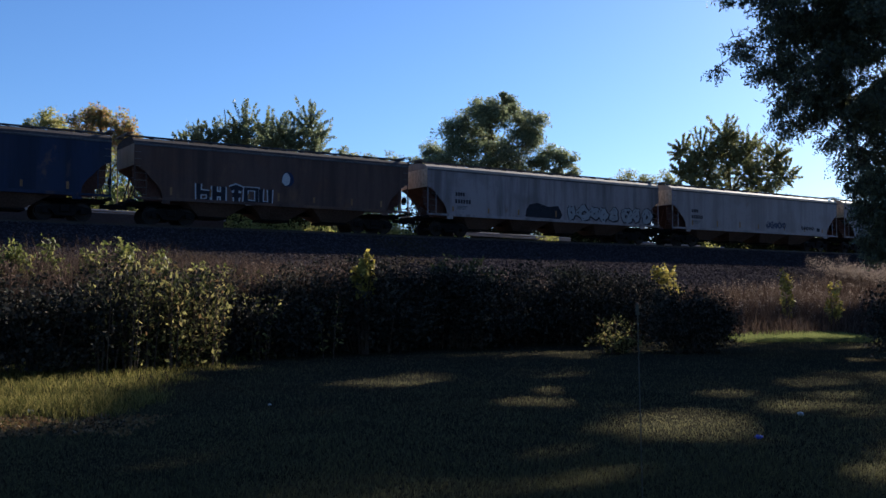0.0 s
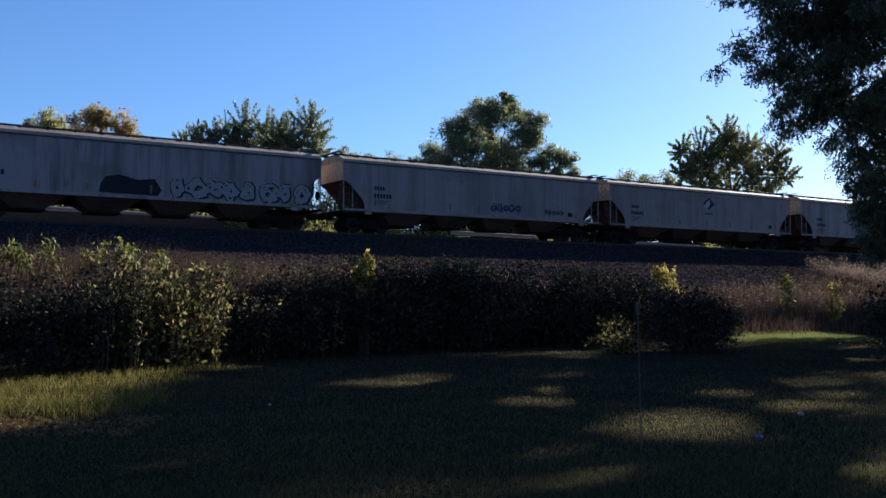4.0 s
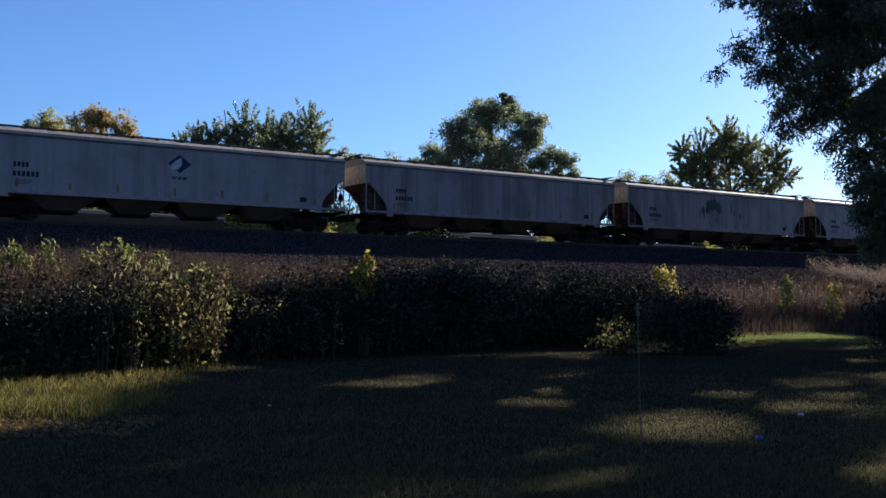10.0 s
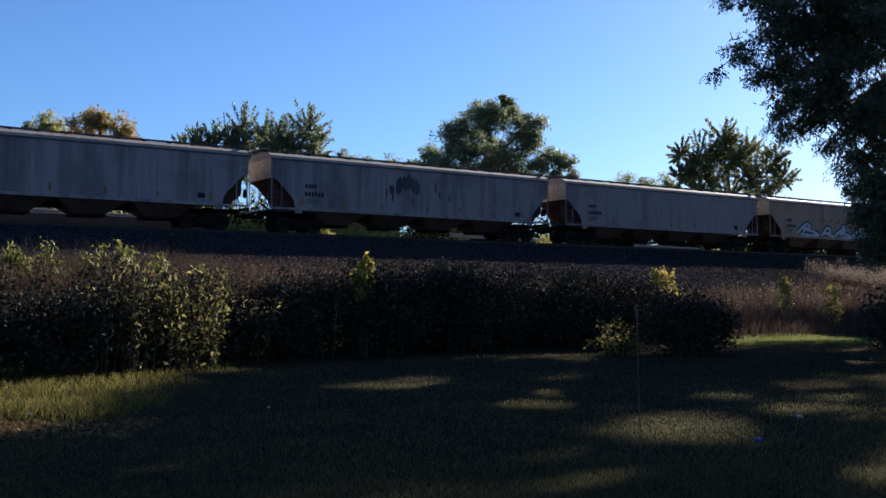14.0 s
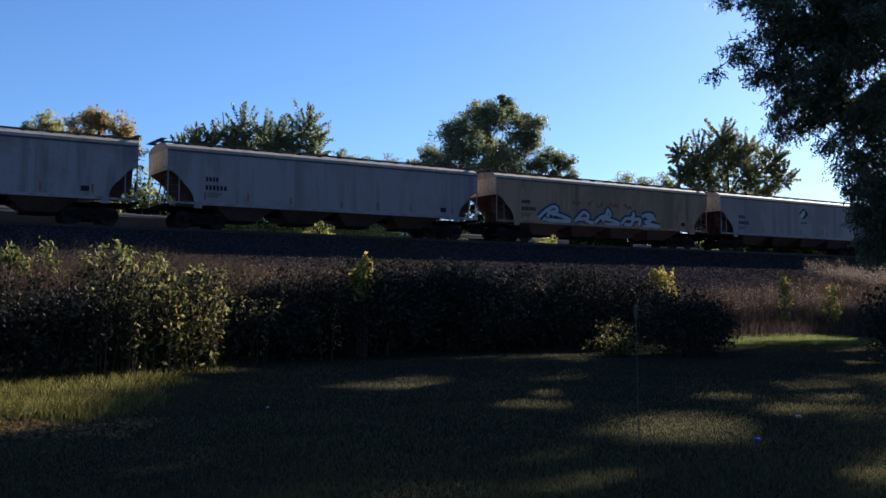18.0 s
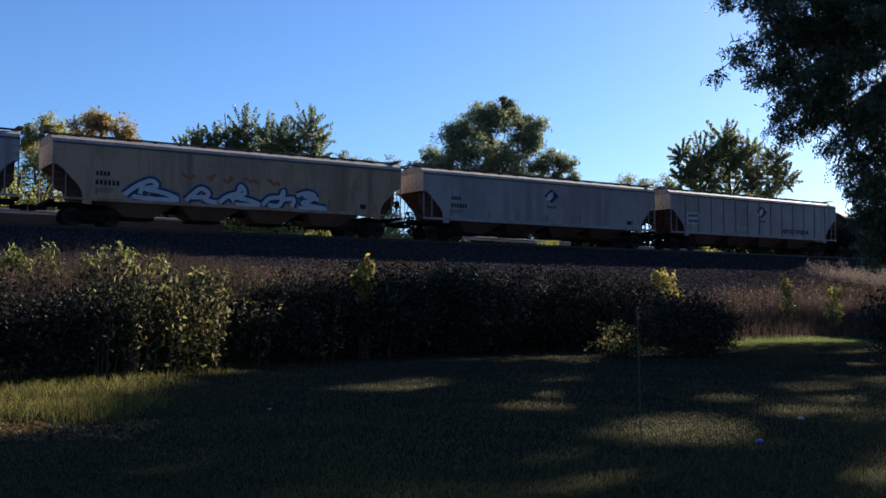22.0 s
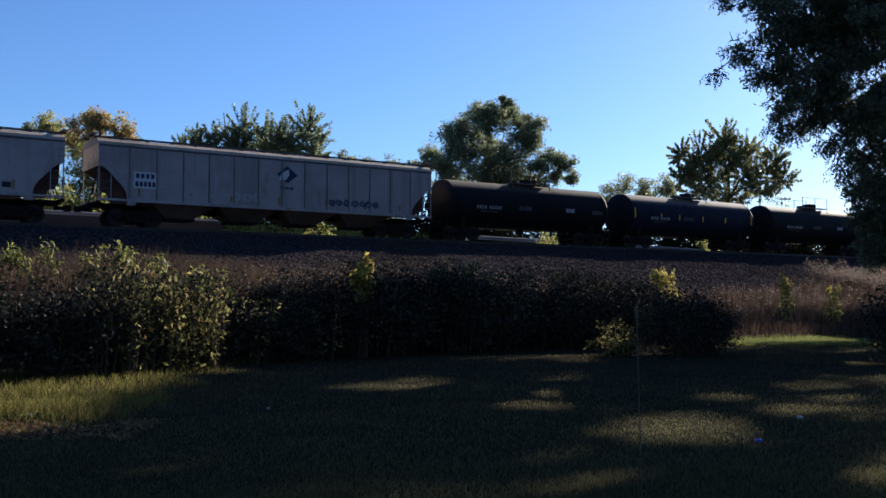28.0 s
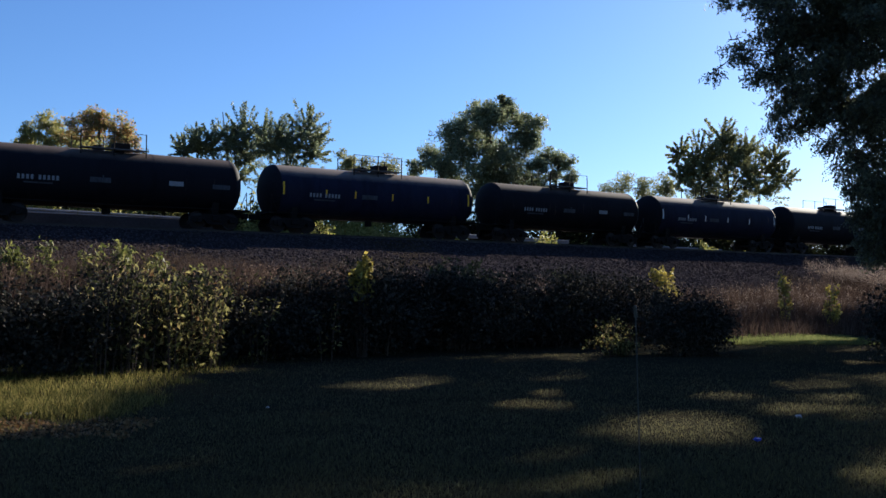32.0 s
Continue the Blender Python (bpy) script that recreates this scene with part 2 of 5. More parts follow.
M = {
    "ground": ground_material(),
    "ballast": leafy("ballast stones", [(0.021, 0.018, 0.020), (0.034, 0.029, 0.032), (0.07, 0.06, 0.065)], 0.0, 0.0),
    "steel": plain("rail steel", (0.05, 0.04, 0.034), 0.7, 0.2, 0.3, 6),
    "sleeper": plain("creosoted wood", (0.05, 0.04, 0.033), 0.9, 0, 0.4, 5, 0.4, (1, 6, 6)),
    "iron": plain("sooty cast iron", (0.012, 0.0105, 0.010), 0.9, 0.0, 0.4, 6, 0.3),
    "wheel": plain("worn wheel steel", (0.022, 0.017, 0.015), 0.7, 0.2, 0.3, 6),
    "rust": plain("rust-brown primer", (0.105, 0.054, 0.042), 0.85, 0, 0.45, 3, 0.3),
    "dust": plain("dusty tan hopper steel", (0.21, 0.130, 0.100), 0.85, 0, 0.35, 2, 0.2),
    "end": plain("weathered cream end sheet", (0.48, 0.38, 0.28), 0.7, 0, 0.5, 2, 0.15, (1, 1, 0.4)),
    "rail": plain("galvanised grating", (0.16, 0.14, 0.125), 0.6, 0.4, 0.4, 8),
    "ink": plain("black stencil paint", (0.02, 0.022, 0.03), 0.7, 0, 0.3, 6, 0.05),
    "navy": plain("navy stencil paint", (0.02, 0.035, 0.08), 0.6, 0, 0.3, 6, 0.05),
    "white": plain("white spray paint", (0.42, 0.42, 0.43), 0.6, 0, 0.15, 6, 0.05),
    "sky_paint": plain("sky-blue spray paint", (0.065, 0.12, 0.20), 0.6, 0, 0.25, 6, 0.05),
    "stain": plain("sooty stain", (0.07, 0.072, 0.08), 0.8, 0, 0.4, 3, 0.05, (1, 1, 0.2)),
    "yellow": plain("yellow reflector tape", (0.75, 0.42, 0.03), 0.5, 0, 0.15, 6, 0.02),
    "silver": plain("white reflector tape", (0.6, 0.6, 0.58), 0.5, 0, 0.15, 6, 0.02),
    "grey_car": car_paint("pale grey car paint", (0.30, 0.256, 0.256), (0.18, 0.145, 0.132), 0.35, 0.34),
    "stained_car": car_paint("streaked grey car paint", (0.29, 0.245, 0.245), (0.14, 0.112, 0.106), 0.45, 0.58),
    "tan_car": car_paint("faded beige car paint", (0.345, 0.222, 0.142), (0.15, 0.105, 0.08), 0.9, 0.5),
    "brown_car": car_paint("rust-streaked brown car paint", (0.085, 0.05, 0.040), (0.10, 0.045, 0.026), 1.0, 0.5),
    "blue_car": car_paint("dark blue car paint", (0.014, 0.023, 0.054), (0.028, 0.026, 0.034), 0.3, 0.5),
    # Both tank paints hold a painted sun sheen along the top.
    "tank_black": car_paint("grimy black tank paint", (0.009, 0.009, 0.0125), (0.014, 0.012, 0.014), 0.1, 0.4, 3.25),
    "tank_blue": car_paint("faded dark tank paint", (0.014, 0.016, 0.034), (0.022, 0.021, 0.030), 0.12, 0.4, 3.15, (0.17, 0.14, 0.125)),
    "bark": plain("bark", (0.075, 0.055, 0.042), 0.95, 0, 0.4, 4, 0.8, (3, 3, 0.5)),
    "leaf_green": leafy("green leaves", [(0.09, 0.118, 0.062), (0.18, 0.208, 0.11), (0.29, 0.30, 0.165)], 0.5, 0.5),
    "leaf_olive": leafy("olive leaves", [(0.11, 0.13, 0.055), (0.21, 0.215, 0.085), (0.32, 0.295, 0.125)], 0.5, 0.5),
    "leaf_orange": leafy("autumn leaves", [(0.16, 0.18, 0.06), (0.27, 0.25, 0.08), (0.36, 0.235, 0.085), (0.42, 0.21, 0.09)], 0.55, 0.5),
    "leaf_dark": leafy("dark walnut leaves", [(0.040, 0.052, 0.034), (0.085, 0.098, 0.055), (0.17, 0.175, 0.09)], 0.4, 0.5),
    "leaf_bush": leafy("yellow-green bush leaves", [(0.012, 0.016, 0.007), (0.022, 0.026, 0.011), (0.055, 0.058, 0.022), (0.30, 0.27, 0.10), (0.11, 0.055, 0.03)], 0.45, 0.08),
    # Shaded bush leaves: self-shadow is put into the dark tints.
    "leaf_shade": leafy("bush leaves with shade in their tint", [(0.014, 0.017, 0.015), (0.027, 0.028, 0.023), (0.095, 0.082, 0.066)], 0.08, 0.02),
    "leaf_yellow": leafy("yellow weed leaves", [(0.13, 0.13, 0.03), (0.34, 0.28, 0.06), (0.52, 0.40, 0.10)]),
    "straw": leafy("dry grass", [(0.026, 0.017, 0.014), (0.055, 0.036, 0.028), (0.11, 0.08, 0.062)], 0.3, 0.05),
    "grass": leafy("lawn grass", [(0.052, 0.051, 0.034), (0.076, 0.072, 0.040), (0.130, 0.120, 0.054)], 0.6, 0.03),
    "roof_dust": car_paint("dusty brown roof paint", (0.31, 0.25, 0.205), (0.19, 0.145, 0.115), 0.5, 0.4),
    "old_tape": plain("faded yellow reflector patch", (0.22, 0.125, 0.06), 0.7, 0, 0.35, 5, 0.02),
    "chalk": plain("faint chalky paint", (0.27, 0.265, 0.26), 0.7, 0, 0.2, 5, 0.02),
    "dim_white": plain("dull white stencil", (0.26, 0.26, 0.27), 0.7, 0, 0.2, 6, 0.02),
    "dry_head": leafy("dry seed heads", [(0.10, 0.073, 0.060), (0.17, 0.132, 0.112), (0.27, 0.225, 0.19)], 0.45, 0.05),
    # Unmown grass; its colour is also raised for the sunlit patches.
    "rough_sun_grass": leafy("rough yellow-green grass, brightened as sunlit", [(0.036, 0.038, 0.012), (0.105, 0.10, 0.028), (0.235, 0.19, 0.065)], 0.5, 0.03),
    "dead_leaf": leafy("fallen leaves", [(0.10, 0.055, 0.025), (0.17, 0.10, 0.045), (0.24, 0.16, 0.08)], 0.2, 0.1),
    "orange_paint": plain("faded orange spray paint", (0.26, 0.11, 0.06), 0.7, 0, 0.4, 4, 0.03),
    # Sunlit copy of the shrub leaves: backlight is put into the bright tints.
    "leaf_lit": leafy("yellow-green leaves tinted as sunlit", [(0.11, 0.13, 0.03), (0.26, 0.26, 0.07), (0.42, 0.37, 0.12)], 0.6, 0.3),
    "leaf_fringe": leafy("bright weed leaves", [(0.05, 0.065, 0.018), (0.12, 0.13, 0.035), (0.23, 0.215, 0.07)], 0.5, 0.2),
    "tank_end": plain("sooty tank end paint", (0.008, 0.008, 0.011), 0.75, 0, 0.5, 2, 0.1),
    "rib_steel": plain("grimy side rib", (0.13, 0.105, 0.10), 0.8, 0, 0.4, 3, 0.1),
    "dry_weed": leafy("dry brown weed leaves", [(0.05, 0.032, 0.026), (0.11, 0.072, 0.055), (0.22, 0.16, 0.12)], 0.4, 0.05),
    # Brighter grass that puts the far strip's sunlight into its colour.
    "sun_strip_grass": leafy("green grass tinted as sunlit", [(0.07, 0.085, 0.03), (0.12, 0.135, 0.045), (0.19, 0.195, 0.07)], 0.6, 0.03),
    "leaf_gold": leafy("yellowing autumn leaves", [(0.14, 0.16, 0.05), (0.27, 0.26, 0.08), (0.38, 0.31, 0.10)], 0.6, 0.4),
    "leaf_tuft": leafy("dark green weed leaves", [(0.020, 0.028, 0.014), (0.04, 0.052, 0.024), (0.075, 0.085, 0.04)], 0.4, 0.1),
    "dark_bay": plain("grimy dark hopper steel", (0.12, 0.085, 0.072), 0.9, 0, 0.45, 2, 0.2),
    "dark_roof": plain("sooty roof steel", (0.05, 0.042, 0.042), 0.9, 0, 0.4, 2, 0.2),
    "galvanised": plain("weathered galvanised beam", (0.30, 0.28, 0.265), 0.6, 0.0, 0.2, 3, 0.1),
    # Shaded copy of the shrub leaves: the unlit near side is coloured in.
    "leaf_hedge_shaded": leafy("hedge leaves with shade in their tint", [(0.010, 0.013, 0.006), (0.022, 0.027, 0.010), (0.06, 0.06, 0.02)], 0.25, 0.05),
    "litter": plain("white plastic litter", (0.35, 0.35, 0.36), 0.5, 0, 0.1, 9),
    "blue_litter": plain("blue plastic litter", (0.03, 0.06, 0.40), 0.5, 0, 0.1, 9),
    "stake": plain("weathered stake", (0.07, 0.068, 0.055), 0.8, 0, 0.3, 8),
    "concrete": plain("grimy concrete", (0.06, 0.056, 0.055), 0.9, 0, 0.3, 1.5, 0.2),
}

# ---- plan: s runs along the track, d across it, away from the lawn ----
HEAD = math.degrees(math.atan2(0.5546, 0.8321))
RAIL_Z = 5.24
SPEED = 6.6155


def place(s, d, z):
    return (-25.27 + 0.8321 * s - 0.5546 * d, 41.43 + 0.5546 * s + 0.8321 * d, z)


def plan_of(x, y):
    return ((x + 25.27) * 0.8321 + (y - 41.43) * 0.5546, -(x + 25.27) * 0.5546 + (y - 41.43) * 0.8321)


PROFILE = [(-4000, 0), (-25.6, 0), (-22, 0.2), (-16, 0.75), (-9.5, 2.0), (-0.5, 4.97), (0.0, 5.05), (3.2, 5.05), (3.7, 4.97),
           (8, 3.4), (14, 2.8), (4000, 2.8)]


def height(s, d):
    z = float(np.interp(d, [p[0] for p in PROFILE], [p[1] for p in PROFILE]))
    if -200 < s < 200 and -60 < d < 60:
        rough = 0.03 if d < -23 else (0.12 if d < -9 or d > 9 else 0.03)
        z += rough * (noise.noise((s * 0.35, d * 0.35, 3)) + 0.5 * noise.noise((s * 1.3, d * 1.3, 7)))
    return z


# ---- mesh tools ----
def mesh_of(name, verts, faces, material):
    me = bpy.data.meshes.new(name)
    me.from_pydata([tuple(v) for v in verts], [], faces)
    me.materials.append(material)
    me.update()
    return me


def part(name, bm, material, parent, label=""):
    me = bm
    if isinstance(bm, bmesh.types.BMesh):
        me = bpy.data.meshes.new(name)
        bmesh.ops.recalc_face_normals(bm, faces=bm.faces)
        bm.to_mesh(me)
        bm.free()
        me.materials.append(material)
    ob = new(name, me)
    ob.parent = parent
    if label:
        ob["label"] = label
    return ob


def add_box(bm, x0, x1, y0, y1, z0, z1, bevel=0.0):
    res = bmesh.ops.create_cube(bm, size=1.0, matrix=Matrix.Translation(((x0 + x1) / 2, (y0 + y1) / 2, (z0 + z1) / 2)) @ Matrix.Diagonal((x1 - x0, y1 - y0, z1 - z0, 1)))
    if bevel:
        edges = list({e for v in res["verts"] for e in v.link_edges})
        bmesh.ops.bevel(bm, geom=edges, offset=bevel, segments=1, affect="EDGES")
    return bm


def box(x0, x1, y0, y1, z0, z1, bevel=0.0):
    return add_box(bmesh.new(), x0, x1, y0, y1, z0, z1, bevel)


def add_tube(bm, a, b, r0, r1=None, seg=6):
    r1 = r0 if r1 is None else r1
    a, b = Vector(a), Vector(b)
    m = Matrix.Translation((a + b) / 2) @ (b - a).to_track_quat("Z", "Y").to_matrix().to_4x4()
    bmesh.ops.create_cone(bm, cap_ends=True, segments=seg, radius1=r0, radius2=r1, depth=(b - a).length, matrix=m)
    return bm


def add_prism(bm, pts, y0, y1, plane="xz"):
    """A flat outline pushed through its thickness."""
    to = (lambda p, t: (p[0], t, p[1])) if plane == "xz" else ((lambda p, t: (t, p[0], p[1])) if plane == "yz" else (lambda p, t: (p[0], p[1], t)))
    a = [bm.verts.new(to(p, y0)) for p in pts]
    b = [bm.verts.new(to(p, y1)) for p in pts]
    bm.faces.new(a), bm.faces.new(b[::-1])
    for i in range(len(pts)):
        j = (i + 1) % len(pts)
        bm.faces.new((a[i], b[i], b[j], a[j]))
    return bm


def leaves_mesh(name, centres, normals_jitter, size, material, rng, aspect=0.5, droop=0.0, quad=True):
    """Many small leaves, each a pointed quad of its own turn and size."""
    n = len(centres)
    c = np.asarray(centres)
    a = rng.normal(size=(n, 3))
    a[:, 2] -= droop
    a /= np.linalg.norm(a, axis=1)[:, None]
    b = np.cross(a, rng.normal(size=(n, 3)))
    b /= np.linalg.norm(b, axis=1)[:, None] + 1e-9
    s = (size * rng.uniform(0.6, 1.35, n))[:, None]
    fold = np.cross(a, b) * s * 0.12
    v = np.empty((n, 4, 3))
    v[:, 0] = c - a * s * 0.5
    v[:, 1] = c + b * s * aspect * 0.5 + fold
    v[:, 2] = c + a * s * 0.5
    v[:, 3] = c - b * s * aspect * 0.5 + fold
    me = bpy.data.meshes.new(name)
    me.vertices.add(n * 4)
    me.vertices.foreach_set("co", v.reshape(-1))
    me.loops.add(n * 4)
    me.loops.foreach_set("vertex_index", np.arange(n * 4, dtype=np.int32))
    me.polygons.add(n)
    me.polygons.foreach_set("loop_start", np.arange(0, n * 4, 4, dtype=np.int32))
    me.update(calc_edges=True)
    me.materials.append(material)
    return me


def blades_mesh(name, roots, heights, width, material, rng, lean=0.35):
    """Grass blades: bent strips of two faces tapering to a point."""
    n = len(roots)
    r = np.asarray(roots)
    h = np.asarray(heights)[:, None]
    ang = rng.uniform(0, 2 * np.pi, n)
    side = np.stack([np.cos(ang), np.sin(ang), np.zeros(n)], 1) * width * 0.5
    bend = rng.normal(size=(n, 3)) * lean
    bend[:, 2] = 0
    up = np.array([0, 0, 1.0])
    v = np.empty((n, 5, 3))
    v[:, 0], v[:, 1] = r - side, r + side
    v[:, 2] = r + side * 0.7 + (up * 0.55 + bend * 0.3) * h
    v[:, 3] = r - side * 0.7 + (up * 0.55 + bend * 0.3) * h
    v[:, 4] = r + (up + bend) * h
    me = bpy.data.meshes.new(name)
    me.vertices.add(n * 5)
    me.vertices.foreach_set("co", v.reshape(-1))
    idx = (np.arange(n)[:, None] * 5 + np.array([0, 1, 2, 3, 3, 2, 4])).astype(np.int32)
    me.loops.add(n * 7)
    me.loops.foreach_set("vertex_index", idx.reshape(-1))
    me.polygons.add(n * 2)
    starts = (np.arange(n)[:, None] * 7 + np.array([0, 4])).astype(np.int32)
    me.polygons.foreach_set("loop_start", starts.reshape(-1))
    me.update(calc_edges=True)
    me.materials.append(material)
    return me


# ---- ground ----
def axis(dense0, dense1, step):
    out = list(np.arange(dense0, dense1 + 1e-6, step))
    k, lo, hi = step, dense0, dense1
    while hi < 3500:
        k *= 1.5
        lo, hi = lo - k, hi + k
        out = [lo] + out + [hi]
    return np.array(out)


def build_ground():
    ss, ds = axis(-15, 85, 0.6), axis(-46, 16, 0.45)
    verts = [(s, d, height(s, d)) for s in ss for d in ds]
    w = len(ds)
    faces = [(i * w + j, (i + 1) * w + j, (i + 1) * w + j + 1, i * w + j + 1) for i in range(len(ss) - 1) for j in range(w - 1)]
    me = mesh_of("ground", verts, faces, M["ground"])
    me.polygons.foreach_set("use_smooth", [True] * len(me.polygons))
    ob = new("ground", me)
    ob.matrix_basis = pose(*place(0, 0, 0), 0, 0, HEAD)
    tagged(ob, "shaded lawn rising to a gravel railway bank", "ground", kind="structure")


build_ground()


def build_track():
    track = tagged(new("railway_track"), "steel rails on dark sleepers in grey ballast", "railway track", kind="structure")
    track.matrix_basis = pose(*place(0, 1.6, 0), 0, 0, HEAD)
    for y in (-0.72, 0.72):
        bm = bmesh.new()
        outline = [(-0.075, 0), (0.075, 0), (0.075, 0.02), (0.012, 0.04), (0.012, 0.12), (0.036, 0.13), (0.036, 0.165), (-0.036, 0.165), (-0.036, 0.13), (-0.012, 0.12), (-0.012, 0.04), (-0.075, 0.02)]
        add_prism(bm, [(p + y, q + RAIL_Z - 0.165) for p, q in outline], -300, 400, "yz")
        part("rail", bm, M["steel"], track)
    proto = box(-0.115, 0.115, -1.3, 1.3, RAIL_Z - 0.345, RAIL_Z - 0.169, 0.012)
    me = bpy.data.meshes.new("sleeper")
    proto.to_mesh(me), proto.free()
    me.materials.append(M["sleeper"])
    for i in range(190):
        ob = part("sleeper", me, None, track)
        ob.location = (-12 + i * 0.54, random.uniform(-0.03, 0.03), 0)


build_track()


# ---- the train ----
def smooth_line(pts, steps=5):
    """Rounds a line of points off into a curve through them."""
    out = []
    for i in range(len(pts) - 1):
        p0, p1, p2, p3 = (Vector(pts[max(0, i - 1)]), Vector(pts[i]), Vector(pts[i + 1]), Vector(pts[min(len(pts) - 1, i + 2)]))
        for k in range(steps):
            t = k / steps
            out.append(tuple(0.5 * (2 * p1 + (p2 - p0) * t + (2 * p0 - 5 * p1 + 4 * p2 - p3) * t * t + (3 * p1 - p0 - 3 * p2 + p3) * t ** 3)))
    return out + [tuple(pts[-1])]


def stroke(bm, pts, width, y, lift=0.003):
    """A painted stroke on a car's side: one thin raised ribbon along a line of points."""
    rows = []
    for i, (x, z) in enumerate(pts):
        (xa, za), (xb, zb) = pts[max(0, i - 1)], pts[min(len(pts) - 1, i + 1)]
        k = math.hypot(xb - xa, zb - za) or 1
        px, pz = -(zb - za) / k * width / 2, (xb - xa) / k * width / 2
        up = y - lift - i * 0.00003
        rows.append([bm.verts.new(v) for v in ((x + px, y, z + pz), (x + px, up, z + pz), (x - px, up, z - pz), (x - px, y, z - pz))])
    for p, q in zip(rows, rows[1:]):
        for k in range(3):
            bm.faces.new((p[k], q[k], q[k + 1], p[k + 1]))
    bm.faces.new(rows[0]), bm.faces.new(rows[-1][::-1])
    return bm


def patch(bm, pts, y, lift=0.004):
    return add_prism(bm, pts, y, y - lift)


def blob(rng, x, z, rx, rz, n=18, rough=0.25):
    return [(x + rx * math.cos(a) * k, z + rz * math.sin(a) * k) for a, k in ((2 * math.pi * i / n, 1 + rng.uniform(-rough, rough)) for i in range(n))]


TRUCK_PARTS = {}


def truck(parent, x):
    """A two-axle bogie: side frames with springs and journal boxes, a bolster, two wheelsets."""
    if not TRUCK_PARTS:
        side = [(-1.25, 0.36), (-1.25, 0.62), (-0.95, 0.68), (-0.45, 0.80), (0.45, 0.80), (0.95, 0.68), (1.25, 0.62), (1.25, 0.36), (1.08, 0.34),
                (0.98, 0.50), (0.62, 0.50), (0.42, 0.24), (-0.42, 0.24), (-0.62, 0.50), (-0.98, 0.50), (-1.08, 0.34)]
        bm = bmesh.new()
        for y in (-1.06, 0.94):
            add_prism(bm, side, y, y + 0.12)
            for xx in (-0.89, 0.89):
                add_box(bm, xx - 0.14, xx + 0.14, y - 0.05, y + 0.17, 0.33, 0.58, 0.02)
        add_box(bm, -0.22, 0.22, -1.15, 1.15, 0.42, 0.74, 0.03)
        TRUCK_PARTS["frame"] = bm
        me = bpy.data.meshes.new("truck_frame")
        bmesh.ops.recalc_face_normals(bm, faces=bm.faces)
        bm.to_mesh(me), bm.free()
        me.materials.append(M["iron"])
        TRUCK_PARTS["frame"] = me
        bm = bmesh.new()
        for xx in (-0.16, 0.0, 0.16):
            add_tube(bm, (xx, 0, 0.27), (xx, 0, 0.47), 0.07, seg=8)
        me = bpy.data.meshes.new("spring")
        bm.to_mesh(me), bm.free()
        me.materials.append(M["wheel"])
        TRUCK_PARTS["spring"] = me
        bm = bmesh.new()
        ring = [(0.09, -0.09), (0.40, -0.03), (0.457, -0.07), (0.457, 0.03), (0.485, 0.04), (0.485, 0.07), (0.40, 0.05), (0.09, 0.09)]
        for sgn in (-1, 1):
            rows = []
            for i in range(20):
                a = 2 * math.pi * i / 20
                rows.append([bm.verts.new((r * math.cos(a), sgn * (0.745 - w), r * math.sin(a))) for r, w in ring])
            for i in range(20):
                p, q = rows[i], rows[(i + 1) % 20]
                for j in range(len(ring) - 1):
                    bm.faces.new((p[j], q[j], q[j + 1], p[j + 1]))
        add_tube(bm, (0, -0.95, 0), (0, 0.95, 0), 0.085, seg=10)
        me = bpy.data.meshes.new("wheelset")
        bmesh.ops.recalc_face_normals(bm, faces=bm.faces)
        bm.to_mesh(me), bm.free()
        me.materials.append(M["wheel"])
        TRUCK_PARTS["wheel"] = me
    fr = part("truck", TRUCK_PARTS["frame"], None, parent, "black cast-iron bogie frame")
    fr.location = (x, 0, 0)
    for y in (-0.99, 0.99):
        part("spring_set", TRUCK_PARTS["spring"], None, fr).location = (0, y, 0)
    for xx in (-0.89, 0.89):
        w = part("wheelset", TRUCK_PARTS["wheel"], None, fr)
        w.location = (xx, 0, 0.457)
        WHEELS.append(w)


WHEELS, CARS = [], []


def coupler(parent, x, way):
    bm = bmesh.new()
    add_box(bm, min(x, x + way * 0.75), max(x, x + way * 0.75), -0.09, 0.09, 0.74, 0.94, 0.015)
    add_prism(bm, [(x - way * 0.02, -0.16), (x + way * 0.2, -0.2), (x + way * 0.28, 0.1), (x + way * 0.1, 0.2), (x - way * 0.06, 0.14)], 0.70, 0.98, "xy")
    part("coupler", bm, M["iron"], parent)


